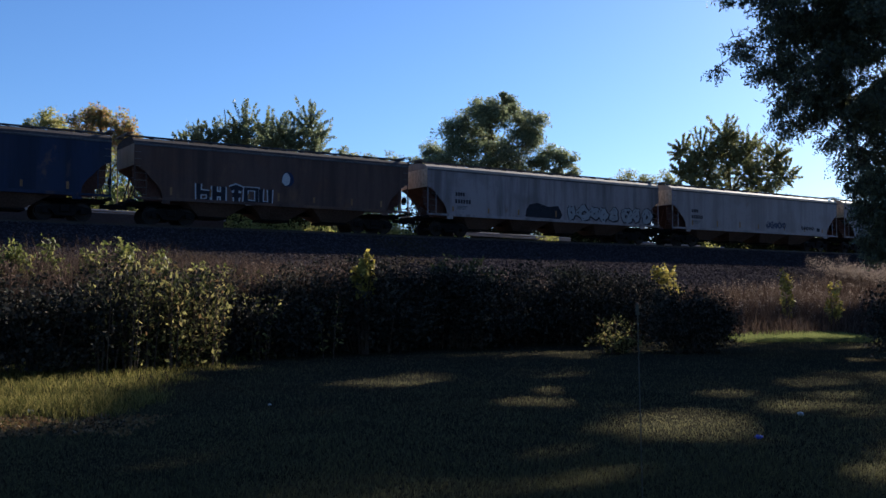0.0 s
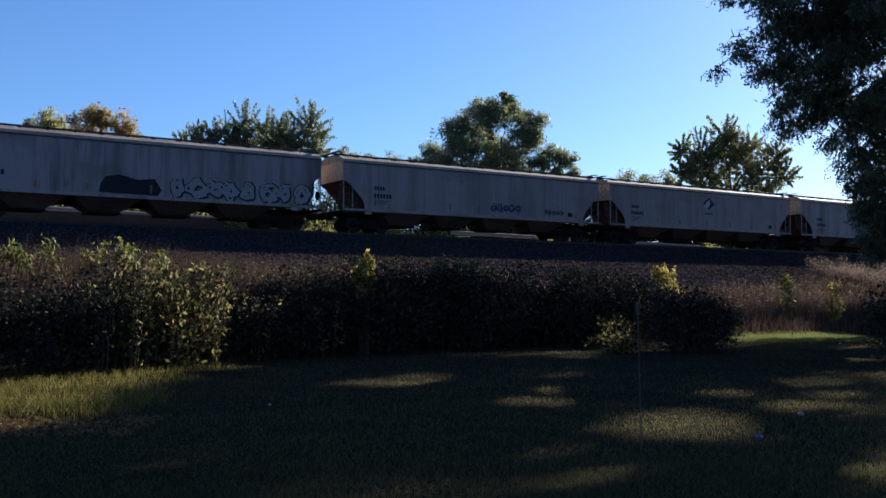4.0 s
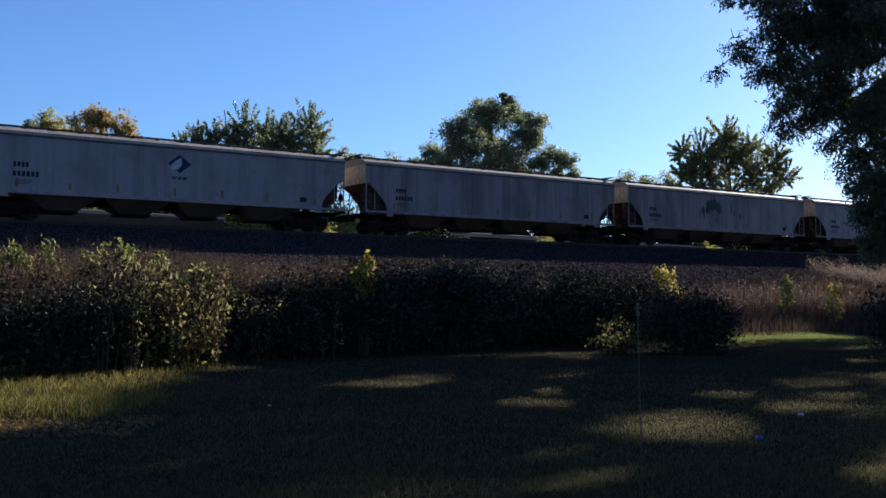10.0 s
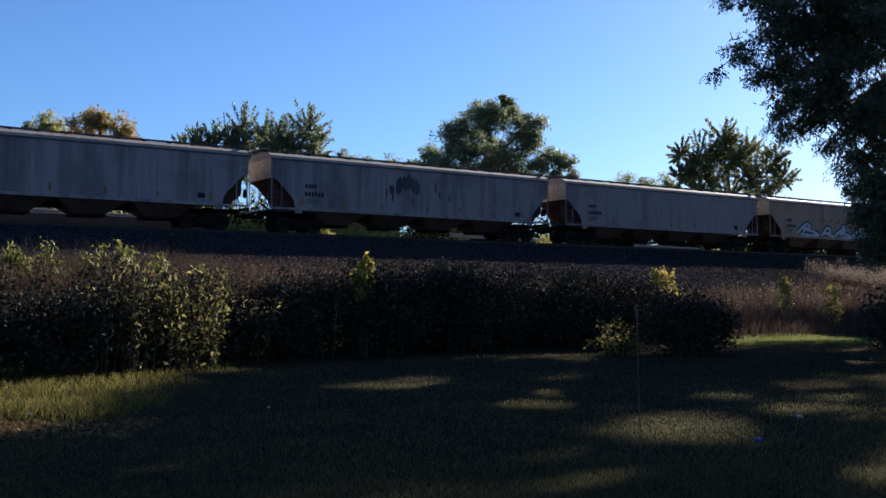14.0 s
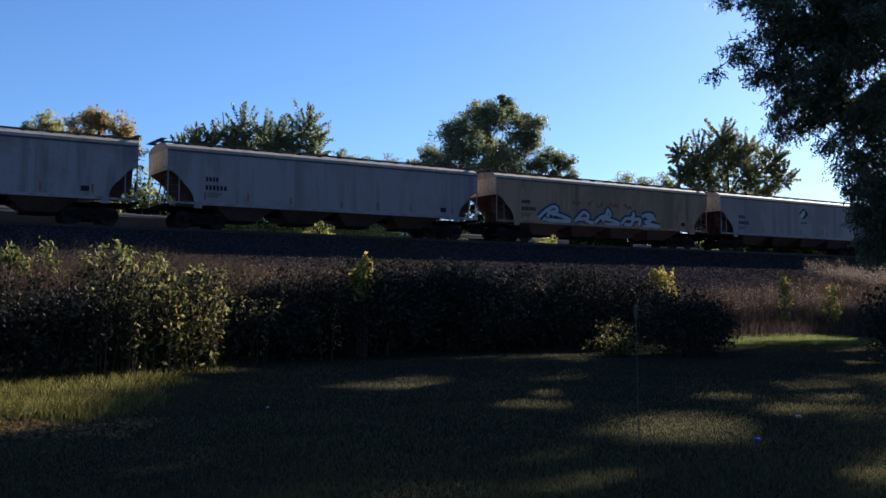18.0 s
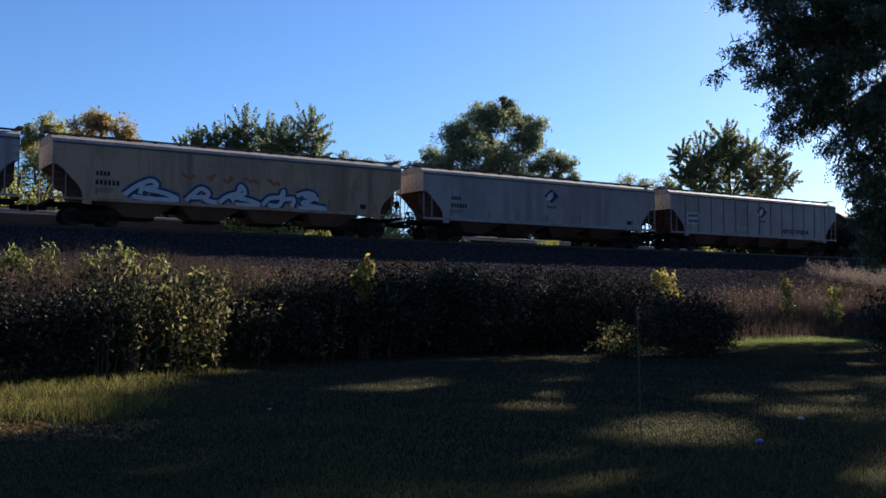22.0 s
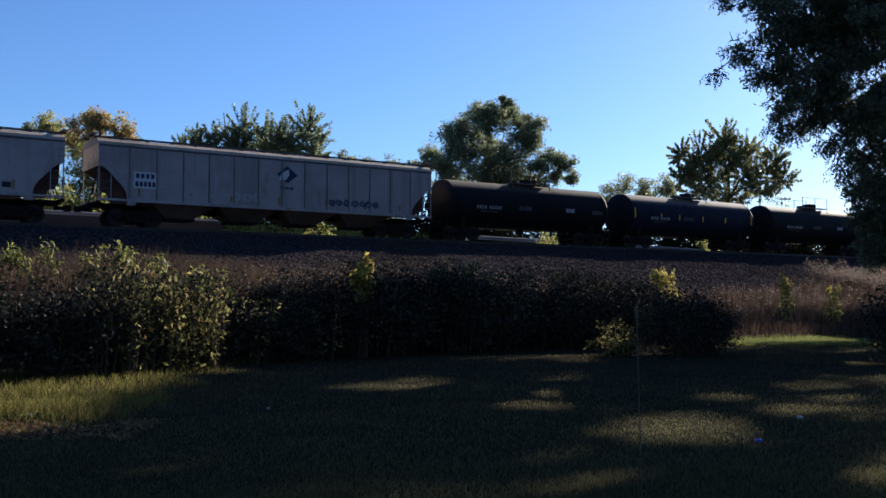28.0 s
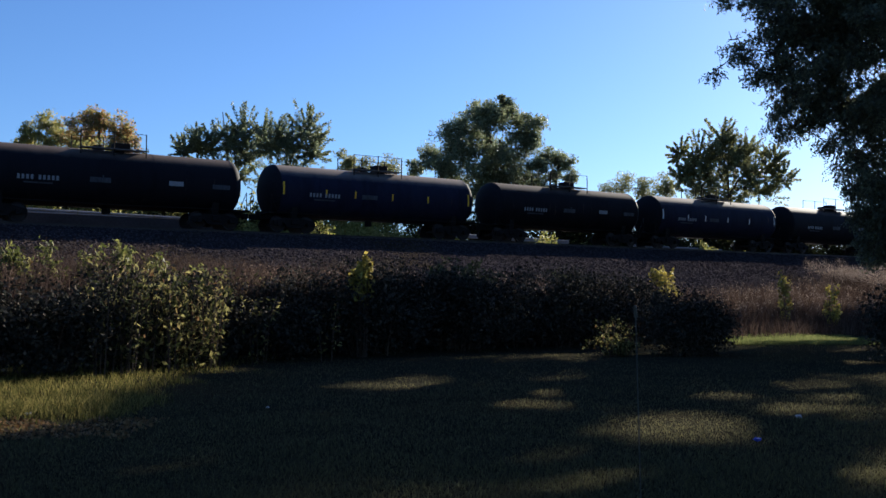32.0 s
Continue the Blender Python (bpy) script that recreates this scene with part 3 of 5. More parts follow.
def hopper(label, s0, length, paint, bays=4, ribs=0, end_paint="end", logo=0.0, lettering=True, extras=None, seed=1):
    """A covered grain hopper wagon: its near side faces the lawn; s0 is the place of its front end at the start."""
    rng = random.Random(seed)
    car = tagged(new("hopper_wagon"), label, "freight wagon", "wagons of the train")
    a, b = 0.68, length - 0.65
    paint = M[paint]
    pale = "grey" in paint.name or "beige" in paint.name
    W2 = 1.58
    # side sheets with the cut-away corners over the end platforms
    curve = [(0.0, 2.95), (0.25, 2.86), (0.55, 2.62), (0.85, 2.25), (1.15, 1.95), (1.35, 1.62), (1.42, 1.24)]
    outline = [(a + x, z) for x, z in curve] + [(b - x, z) for x, z in curve[::-1]] + [(b, 4.06), (a, 4.06)]
    for y in (-W2, W2 - 0.05):
        sheet = part("side_sheet", add_prism(bmesh.new(), outline, y, y + 0.05), paint, car)
        if ribs and y < 0:
            for i in range(ribs):
                x = a + 1.5 + (b - a - 3.0) * i / (ribs - 1)
                part("rib", box(x - 0.03, x + 0.03, y - 0.035, y - 0.001, 1.28, 3.95, 0.008), M["rib_steel"], sheet)
    for y, o in ((-W2, -1), (W2, 1)):
        part("side_sill", box(a + 1.42, b - 1.42, min(y, y + o * 0.05) - (0.0 if o > 0 else 0), max(y, y + o * 0.05), 1.10, 1.27, 0.008), paint, car)
        part("top_chord", box(a, b, min(y - o * 0.02, y + o * 0.035), max(y - o * 0.02, y + o * 0.035), 3.98, 4.08, 0.01), M["stain"], car)
        for x0, x1 in ((a, a + 1.42), (b - 1.42, b)):
            part("step_sill", box(x0, x1, min(y, y + o * 0.06), max(y, y + o * 0.06), 1.12, 1.24, 0.008), paint, car)
        for x in (a + 1.60, b - 1.60):
            part("jacking_pad", box(x - 0.22, x + 0.22, min(y, y + o * 0.04), max(y, y + o * 0.04), 0.92, 1.10, 0.01), paint, car)
    # roof: steep eaves, gentle crown, hatch trough
    prof = [(-W2, 4.08), (-W2 + 0.10, 4.24), (-W2 + 0.34, 4.40), (-0.55, 4.50), (0, 4.52), (0.55, 4.50), (W2 - 0.34, 4.40), (W2 - 0.10, 4.24), (W2, 4.08)]
    part("roof", add_prism(bmesh.new(), prof, a - 0.02, b + 0.02, "yz"), M["roof_dust"] if pale else M["dark_roof"], car, "dusty brownish curved roof" if pale else "sooty curved roof")
    nh = 6
    for i in range(nh):
        x0 = a + 0.9 + (b - a - 1.8) * i / nh
        part("hatch_cover", box(x0 + 0.06, x0 + (b - a - 1.8) / nh - 0.06, -0.32, 0.32, 4.515, 4.59, 0.03), paint, car)
    for y in (-0.78, 0.50):
        part("running_board", box(a - 0.25, b + 0.25, y, y + 0.28, 4.565, 4.63), M["stain"], car)
    nb = 16
    for i in range(nb):
        x = a + 0.1 + (b - a - 0.2) * i / (nb - 1)
        part("board_bracket", box(x - 0.025, x + 0.025, -0.82, 0.82, 4.46, 4.60), M["stain"], car)
    for x0, x1 in ((a - 0.25, a + 0.05), (b - 0.05, b + 0.25)):
        part("roof_walk", box(x0, x1, -1.25, 1.25, 4.66, 4.70), M["rail"], car)
    # ends: upright top sheet, slope sheet under it, posts, ladders, platform
    for x, o in ((a, 1), (b, -1)):
        x1 = x + o * 0.06
        part("end_sheet", box(min(x, x1), max(x, x1), -W2 + 0.05, W2 - 0.05, 2.93, 4.10, 0.01), M[end_paint], car, "cream-stained upper end sheet")
        bm = bmesh.new()
        add_prism(bm, [(x + o * 0.02, 2.95), (x + o * 2.75, 1.12), (x + o * 2.75, 1.22), (x + o * 0.10, 3.02)], -W2 + 0.06, W2 - 0.06)
        part("slope_sheet", bm, M["rust"], car, "rust-brown sloping end sheet")
        web = [(x + o * 0.08, 2.94), (x + o * 2.72, 1.14), (x + o * 0.72, 1.11), (x + o * 0.60, 1.55), (x + o * 0.32, 1.62), (x + o * 0.12, 1.95)]
        part("end_web", add_prism(bmesh.new(), web, -0.92, -0.88), M["rust"], car, "rust-brown web plate under the end")
        bm = bmesh.new()
        add_box(bm, min(x - o * 0.05, x + o * 1.9), max(x - o * 0.05, x + o * 1.9), -0.36, 0.36, 0.86, 1.10, 0.01)
        add_box(bm, min(x - o * 0.06, x + o * 0.12), max(x - o * 0.06, x + o * 0.12), -W2, W2, 0.96, 1.10, 0.01)
        part("end_platform", bm, M["iron"], car)
        for y in (-W2 + 0.03, W2 - 0.03):
            part("corner_post", add_tube(bmesh.new(), (x + o * 0.04, y, 1.05), (x + o * 0.04, y, 4.0), 0.035), paint, car)
            part("ladder_post", add_tube(bmesh.new(), (x + o * 0.62, y, 1.2), (x + o * 0.62, y, 2.6), 0.03), paint, car)
        for y in (-W2 - 0.02, W2 + 0.02):
            for i in range(7 if y < 0 else 5):
                z = 1.35 + i * 0.38
                part("ladder_rung", add_tube(bmesh.new(), (x + o * 0.02, y, z), (x + o * (0.60 if z < 2.55 else 0.34), y, z), 0.014, seg=5), M["rail"], car)
        for i in range(5):
            z = 1.4 + i * 0.42
            part("end_rung", add_tube(bmesh.new(), (x - o * 0.03, -1.5, z), (x - o * 0.03, -1.05, z), 0.014, seg=5), M["rail"], car)
        for y in (-0.75, 0.75, -0.25):
            part("end_brace", add_tube(bmesh.new(), (x + o * 0.08, y, 1.1), (x + o * 0.5, y, 2.62), 0.03), M["rust"], car)
        coupler(car, 0.02 if o > 0 else length - 0.02, o)
    part("brake_wheel", add_tube(bmesh.new(), (b + 0.06, -0.95, 1.95), (b + 0.11, -0.95, 1.95), 0.26, seg=16), M["iron"], car)
    part("centre_sill", box(a + 0.6, b - 0.6, -0.16, 0.16, 0.74, 1.04), M["iron"], car)
    x0, x1 = a + 2.6, b - 2.6
    for i in range(bays):
        p, q = x0 + (x1 - x0) * i / bays, x0 + (x1 - x0) * (i + 1) / bays
        mid = (p + q) / 2
        bm = bmesh.new()
        top = [bm.verts.new(v) for v in ((p + 0.02, -1.50, 1.16), (q - 0.02, -1.50, 1.16), (q - 0.02, 1.50, 1.16), (p + 0.02, 1.50, 1.16))]
        low = [bm.verts.new(v) for v in ((mid - 0.75, -0.62, 0.42), (mid + 0.75, -0.62, 0.42), (mid + 0.75, 0.62, 0.42), (mid - 0.75, 0.62, 0.42))]
        bm.faces.new(top), bm.faces.new(low[::-1])
        for k in range(4):
            bm.faces.new((top[k], low[k], low[(k + 1) % 4], top[(k + 1) % 4]))
        bay = part("hopper_bay", bm, M["dust" if "beige" in paint.name else "dark_bay"], car, "dusty tan discharge hopper" if "beige" in paint.name else "grimy dark discharge hopper")
        bm = add_box(bmesh.new(), mid - 0.80, mid + 0.80, -0.70, 0.70, 0.30, 0.42, 0.02)
        add_tube(bm, (mid - 0.2, -1.0, 0.36), (mid - 0.2, 1.0, 0.36), 0.035)
        part("outlet_gate", bm, M["iron"], bay)
    truck(car, a + 2.05), truck(car, b - 2.05)
    for i in range(7):
        x = a + 2.0 + (b - a - 4.0) * (i + rng.uniform(-0.12, 0.12)) / 6
        part("reflector", box(x - 0.06, x + 0.06, -W2 - 0.006, -W2 - 0.001, 1.42, 1.42 + rng.uniform(0.3, 0.5)), M["old_tape"], car, "faded yellow reflector patch")
    # lettering as bars, logo as a plain diamond with a leaf
    y = -W2 - 0.001
    if lettering:
        for i in range(4):
            mark = patch(bmesh.new(), [(a + 2.02 + i * 0.18, 2.44), (a + 2.15 + i * 0.18, 2.44), (a + 2.15 + i * 0.18, 2.68), (a + 2.02 + i * 0.18, 2.68)], y)
            part("wagon_marking", mark, M["ink"], car, "faded black stencilled bar")
        for i in range(6):
            mark = patch(bmesh.new(), [(a + 2.0 + i * 0.20, 1.96), (a + 2.14 + i * 0.20, 1.96), (a + 2.14 + i * 0.20, 2.22), (a + 2.0 + i * 0.20, 2.22)], y)
            part("wagon_marking", mark, M["ink"], car, "faded black stencilled bar")
        for i in range(3):
            line = patch(bmesh.new(), [(a + 2.1, 1.80 - i * 0.09), (a + 2.9 - 0.1 * i, 1.80 - i * 0.09), (a + 2.9 - 0.1 * i, 1.76 - i * 0.09), (a + 2.1, 1.76 - i * 0.09)], y)
            part("data_line", line, M["stain"], car)
        plate = patch(bmesh.new(), [(b - 2.75, 1.50), (b - 2.35, 1.50), (b - 2.35, 1.78), (b - 2.75, 1.78)], y)
        part("notice_plate", plate, M["ink"], car, "small black notice panel")
    if logo:
        cx, cz, r = a + logo, 3.18, 0.50
        bm = patch(bmesh.new(), [(cx - 1.25 * r, cz), (cx, cz - r), (cx + 1.25 * r, cz), (cx, cz + r)], y)
        part("emblem", bm, M["navy"], car, "navy diamond with a white leaf")
        leaf = [(cx - 0.95 * r, cz - 0.62 * r), (cx - 0.2 * r, cz - 0.62 * r), (cx + 0.25 * r, cz - 0.05 * r), (cx + 0.15 * r, cz + 0.65 * r), (cx - 0.35 * r, cz + 0.35 * r), (cx - 0.8 * r, cz - 0.05 * r)]
        part("emblem_leaf", patch(bmesh.new(), leaf, y - 0.005), M["white"], car)
        for i in range(3):
            bar = patch(bmesh.new(), [(cx - 0.40 + i * 0.28, cz - 0.86), (cx - 0.18 + i * 0.28, cz - 0.86), (cx - 0.18 + i * 0.28, cz - 0.70), (cx - 0.40 + i * 0.28, cz - 0.70)], y)
            part("emblem_bar", bar, M["stain"], car)
    if extras:
        extras(car, a, b, y, rng)
    squat = Matrix.Translation((0, 0, 0.148)) @ Matrix.Diagonal((1, 1, 0.939, 1))
    for ob in car.children_recursive:
        if not ob.name.startswith(("truck", "wheelset", "spring", "coupler")):
            ob.data.transform(squat)
    CARS.append((car, s0))
    return car


def tank_wagon(label, s0, length, paint, tape, seed=1):
    """A black tank wagon: dished tank, saddles, stub sills, top platform with handrails."""
    car = tagged(new("tank_wagon"), label, "tank wagon", "wagons of the train")
    R, zc, x0, x1 = 1.46, 2.36, 0.60, length - 0.60
    bm = bmesh.new()
    dish = [(x0, 0.02)] + [(x0 + 0.62 * (1 - math.cos(t)), R * math.sin(t)) for t in (0.25, 0.5, 0.75, 1.0, 1.25, 1.5)] + [(x0 + 0.66, R)]
    prof = [(x, R) for x in np.linspace(x0 + 0.66, x1 - 0.66, 6)]
    rows = []
    N = 40
    for x, r in prof:
        rows.append([bm.verts.new((x, r * math.cos(2 * math.pi * i / N), zc + r * math.sin(2 * math.pi * i / N))) for i in range(N)])
    for p, q in zip(rows, rows[1:]):
        for i in range(N):
            f = bm.faces.new((p[i], q[i], q[(i + 1) % N], p[(i + 1) % N]))
            f.smooth = True
    tank = part("tank", bm, M[paint], car)
    for way in (1, -1):
        bm = bmesh.new()
        rows = [[bm.verts.new((x if way > 0 else x0 + x1 - x, r * math.cos(2 * math.pi * i / N), zc + r * math.sin(2 * math.pi * i / N))) for i in range(N)] for x, r in dish]
        for p, q in zip(rows, rows[1:]):
            for i in range(N):
                bm.faces.new((p[i], q[i], q[(i + 1) % N], p[(i + 1) % N])).smooth = True
        bm.faces.new(rows[0])
        part("tank_head", bm, M["tank_end"], tank, "sooty black dished tank end")
    for x in (x0 + 0.66, x0 + (x1 - x0) * 0.35, x0 + (x1 - x0) * 0.65, x1 - 0.66):
        bm = bmesh.new()
        for i in range(N):
            t, u = 2 * math.pi * i / N, 2 * math.pi * (i + 1) / N
            vs = [bm.verts.new((x + dx, r * math.cos(w), zc + r * math.sin(w))) for dx, r, w in ((-0.03, R, t), (0.03, R, t), (0.03, R, u), (-0.03, R, u))]
            ws = [bm.verts.new((v.co.x, v.co.y * 1.006, zc + (v.co.z - zc) * 1.006)) for v in vs]
            bm.faces.new(ws)
        part("weld_band", bm, M[paint], tank)
    mid = (x0 + x1) / 2
    bm = add_tube(bmesh.new(), (mid - 0.55, 0, zc + R - 0.08), (mid - 0.55, 0, zc + R + 0.22), 0.30, seg=16)
    part("manway", bm, M["iron"], car)
    bm = box(mid + 0.2, mid + 1.0, -0.38, 0.38, zc + R - 0.06, zc + R + 0.42, 0.03)
    part("valve_housing", bm, M["iron"], car)
    plat = part("platform", box(mid - 1.6, mid + 1.6, -1.0, -0.45, zc + R - 0.02, zc + R + 0.03), M["rail"], car)
    part("platform", box(mid - 1.6, mid + 1.6, 0.45, 1.0, zc + R - 0.02, zc + R + 0.03), M["rail"], car)
    for y in (-1.0, 1.0):
        bm = bmesh.new()
        for x in (mid - 1.6, mid, mid + 1.6):
            add_tube(bm, (x, y, zc + R - 0.35), (x, y, zc + R + 0.85), 0.03)
        add_tube(bm, (mid - 1.6, y, zc + R + 0.83), (mid + 1.6, y, zc + R + 0.83), 0.014)
        part("handrail", bm, M["iron"], car)
    for sgn in (-1, 1):
        bm = bmesh.new()
        pts = [(x0 + 0.5, 1.05), (x0 + (x1 - x0) * 0.5 - 0.3, 0.98), (x1 - 0.5, 1.05)]
        for (p, z), (q, w) in zip(pts, pts[1:]):
            add_tube(bm, (p, sgn * 1.3, z), (q, sgn * 1.3, w), 0.022, seg=5)
        part("side_rail", bm, M["iron"], car)
    for o, xe in ((1, 0.0), (-1, length)):
        bm = box(min(xe + o * 0.45, xe + o * 3.2), max(xe + o * 0.45, xe + o * 3.2), -0.28, 0.28, 0.72, 1.15, 0.02)
        part("stub_sill", bm, M["iron"], car)
        bm = add_prism(bmesh.new(), [(-1.0, 0.8), (1.0, 0.8), (1.12, 1.5), (0.9, 1.25), (0.5, 1.0), (-0.5, 1.0), (-0.9, 1.25), (-1.12, 1.5)], xe + o * 2.0, xe + o * 2.35, "yz")
        part("saddle", bm, M["iron"], car)
        bm = box(min(xe + o * 0.5, xe + o * 0.8), max(xe + o * 0.5, xe + o * 0.8), -1.45, 1.45, 0.98, 1.06, 0.01)
        for y in (-1.4, 1.4):
            add_tube(bm, (xe + o * 0.6, y, 1.0), (xe + o * 0.6, y, 2.0), 0.022)
            add_tube(bm, (xe + o * 1.0, y, 1.0), (xe + o * 0.6, y, 2.0), 0.022)
        part("end_walkway", bm, M["iron"], car)
        coupler(car, xe + o * 0.02, o)
        truck(car, xe + o * 2.17)
    bm = add_tube(bmesh.new(), (mid - 0.1, 0, 0.62), (mid - 0.1, 0, 1.15), 0.22, seg=12)
    add_box(bm, mid - 0.5, mid + 0.5, -0.3, 0.3, 0.95, 1.12, 0.02)
    part("bottom_outlet", bm, M["iron"], car)
    # reflector strips and stencils on the near flank
    for i in range(6 if tape else 0):
        x = x0 + 0.74 + (x1 - x0 - 1.5) * (0, 0.21, 0.36, 0.56, 0.76, 1.0)[i]
        bm = bmesh.new()
        vs = []
        for t in ((0.26, 0.1, -0.06, -0.22) if i in (0, 5) else (0.06, -0.03, -0.12, -0.21)):
            for dx in (-0.05, 0.05):
                vs.append(bm.verts.new((x + dx, -math.cos(t) * (R + 0.006), zc + math.sin(t) * (R + 0.006))))
        for k in range(3):
            bm.faces.new((vs[2 * k], vs[2 * k + 1], vs[2 * k + 3], vs[2 * k + 2]))
        part("reflector", bm, M[tape], car)

    def flank_bars(name, xs, w, t0, t1, mat, label=""):
        for x in xs:
            bm = bmesh.new()
            ts = [t0 + (t1 - t0) * k / 3 for k in range(4)]
            for ta, tb in zip(ts, ts[1:]):
                bm.faces.new([bm.verts.new((xx, -math.cos(t) * (R + 0.006), zc + math.sin(t) * (R + 0.006))) for xx, t in ((x, ta), (x + w, ta), (x + w, tb), (x, tb))])
            part(name, bm, mat, car, label)

    flank_bars("wagon_marking", [x0 + 2.3 + i * 0.2 for i in range(4)], 0.12, -0.25, -0.10, M["dim_white"], "small dull white stencilled bar")
    flank_bars("wagon_marking", [x0 + 3.25 + i * 0.2 for i in range(5)], 0.12, -0.25, -0.10, M["dim_white"], "small dull white stencilled bar")
    flank_bars("data_line", [x0 + 2.6], 1.3, -0.38, -0.33, M["stain"])
    flank_bars("notice_panel", [x0 + 5.6], 1.0, -0.22, -0.05, M["stain"])
    if not tape:
        flank_bars("notice_panel", [x1 - 4.2], 0.75, -0.18, -0.02, M["dim_white"], "dull white notice panel")
        flank_bars("notice_panel", [x1 - 1.9], 0.95, -0.20, -0.04, M["stain"])
        flank_bars("bracket_mark", [x0 + 6.2], 0.07, -0.14, 0.04, M["stain"])
    CARS.append((car, s0))
    return car


def block_graffiti(car, a, b, y, rng):
    """Black block lettering with white edges, and a pale round mark above it."""
    x, z = a + 3.3, 1.14
    shapes = [
        [[(0, 1.05), (0, 0.1), (0.5, 0.1), (0.5, 0.55), (0, 0.55)]],
        [[(0.0, 0.95), (0, 0.1)], [(0.45, 0.95), (0.45, 0.1)], [(0, 0.5), (0.45, 0.5)]],
        [[(0, 0.85), (0.3, 1.0), (0.65, 0.85)], [(0.32, 0.9), (0.32, 0.1)], [(0.1, 0.5), (0.55, 0.5)]],
        [[(0, 0.12), (0.6, 0.12), (0.6, 0.92), (0, 0.92), (0, 0.12)]],
        [[(0, 0.95), (0, 0.15), (0.5, 0.12), (0.5, 0.95)]],
    ]
    for mat, width, yy in (("white", 0.40, y), ("ink", 0.25, y - 0.005)):
        for i, sh in enumerate(shapes):
            bm = bmesh.new()
            for line in sh:
                stroke(bm, [(x + i * 0.86 + p * 1.05, z + q * 0.95) for p, q in line], width, yy)
            part("graffiti", bm, M[mat], car, "black and white block graffiti")
    part("round_mark", patch(bmesh.new(), blob(rng, a + 8.3, 2.72, 0.36, 0.42, 18, 0.05), y), M["navy"], car)
    part("round_mark", patch(bmesh.new(), blob(rng, a + 8.2, 2.70, 0.24, 0.36, 14, 0.08), y - 0.005), M["white"], car)


def outline_graffiti(mat_edge, x_from, x_to, z0, size, second=None):
    """Tangled spray-paint scribbles with no letters in them."""
    def draw(car, a, b, y, rng):
        x = a + x_from
        while x < a + x_to:
            w = size * rng.uniform(0.75, 1.2)
            turn, line = rng.uniform(0, 6.28), []
            for k in range(19):
                turn += rng.uniform(0.8, 2.5)
                r = rng.uniform(0.15, 0.56)
                line.append((x + w * (0.5 + r * math.cos(turn)), z0 + size * (0.5 + r * math.sin(turn))))
            line = smooth_line(line, 2)
            if second:
                part("graffiti", stroke(bmesh.new(), [(p + 0.03, q - 0.03) for p, q in line], size * 0.30, y), M[second], car, "tangled spray-paint scribble")
            part("graffiti", stroke(bmesh.new(), line, size * (0.14 if second else 0.085), y - 0.005), M[mat_edge], car, "tangled spray-paint scribble")
            x += w * 0.95
    return draw


def wide_graffiti(car, a, b, y, rng):
    """Five large looping shapes in white with navy outlines and a sky-blue halo, no letters in them."""
    shapes = [
        [[(0, 0.22), (0.6, 0.72), (1.3, 1.05), (1.6, 0.78), (1.0, 0.6), (1.9, 0.45), (2.7, 0.12), (1.4, 0.08), (0.4, 0.16)], [(0.9, 0.85), (0.75, 0.3)]],
        [[(3.1, 0.1), (3.5, 0.5), (3.9, 0.8), (4.3, 0.55), (4.1, 0.2), (4.75, 0.08)], [(3.4, 0.3), (4.3, 0.35)]],
        [[(4.9, 0.1), (5.3, 0.45), (5.9, 0.7), (6.05, 1.1), (6.3, 0.7), (5.8, 0.45), (6.6, 0.3), (7.1, 0.06), (5.8, 0.03)], [(5.4, 0.6), (5.7, 0.25)]],
        [[(7.3, 0.1), (7.7, 0.5), (8.3, 0.6), (8.5, 1.0), (8.45, 0.5), (8.2, 0.1), (7.6, 0.12)], [(8.4, 0.45), (9.1, 0.55), (9.0, 0.1)]],
        [[(9.3, 0.75), (9.9, 0.95), (10.4, 0.8), (10.1, 0.5), (9.6, 0.35), (10.2, 0.2), (11.1, 0.06), (9.4, 0.03)], [(9.7, 0.75), (10.6, 0.6)]],
    ]
    for i, lines in enumerate(shapes):
        for line in lines:
            pts = smooth_line([(a + 3.4 + p, 1.30 + q * 1.0) for p, q in line], 4)
            part("graffiti", stroke(bmesh.new(), pts, 0.56, y, 0.001), M["sky_paint"], car, "sky-blue graffiti halo")
            part("graffiti", stroke(bmesh.new(), pts, 0.44, y, 0.004), M["navy"], car, "navy graffiti outline")
            part("graffiti", stroke(bmesh.new(), pts, 0.24, y, 0.008), M["white"], car, "rounded white graffiti shape")
    for x, w in ((6.3, 0.7), (7.6, 0.5), (8.5, 0.5), (9.6, 0.9), (11.0, 0.7)):
        line = smooth_line([(a + x + w * k / 5, 2.72 + rng.uniform(-0.16, 0.16)) for k in range(6)], 4)
        part("graffiti", stroke(bmesh.new(), line, 0.16, y, 0.002), M["orange_paint"], car, "faded orange scrawl")


def dark_block(car, a, b, y, rng):
    """A painted-out dark block, then a row of small pale loops."""
    part("paint_patch", patch(bmesh.new(), [(a + 7.4, 1.36), (a + 10.3, 1.30), (a + 10.5, 1.62), (a + 10.15, 2.22), (a + 9.3, 2.12), (a + 8.4, 2.34), (a + 7.75, 2.20), (a + 7.5, 1.85)], y), M["ink"], car, "dark painted-over patch")
    outline_graffiti("dim_white", 10.8, 17.8, 1.30, 1.05, "ink")(car, a, b, y, rng)


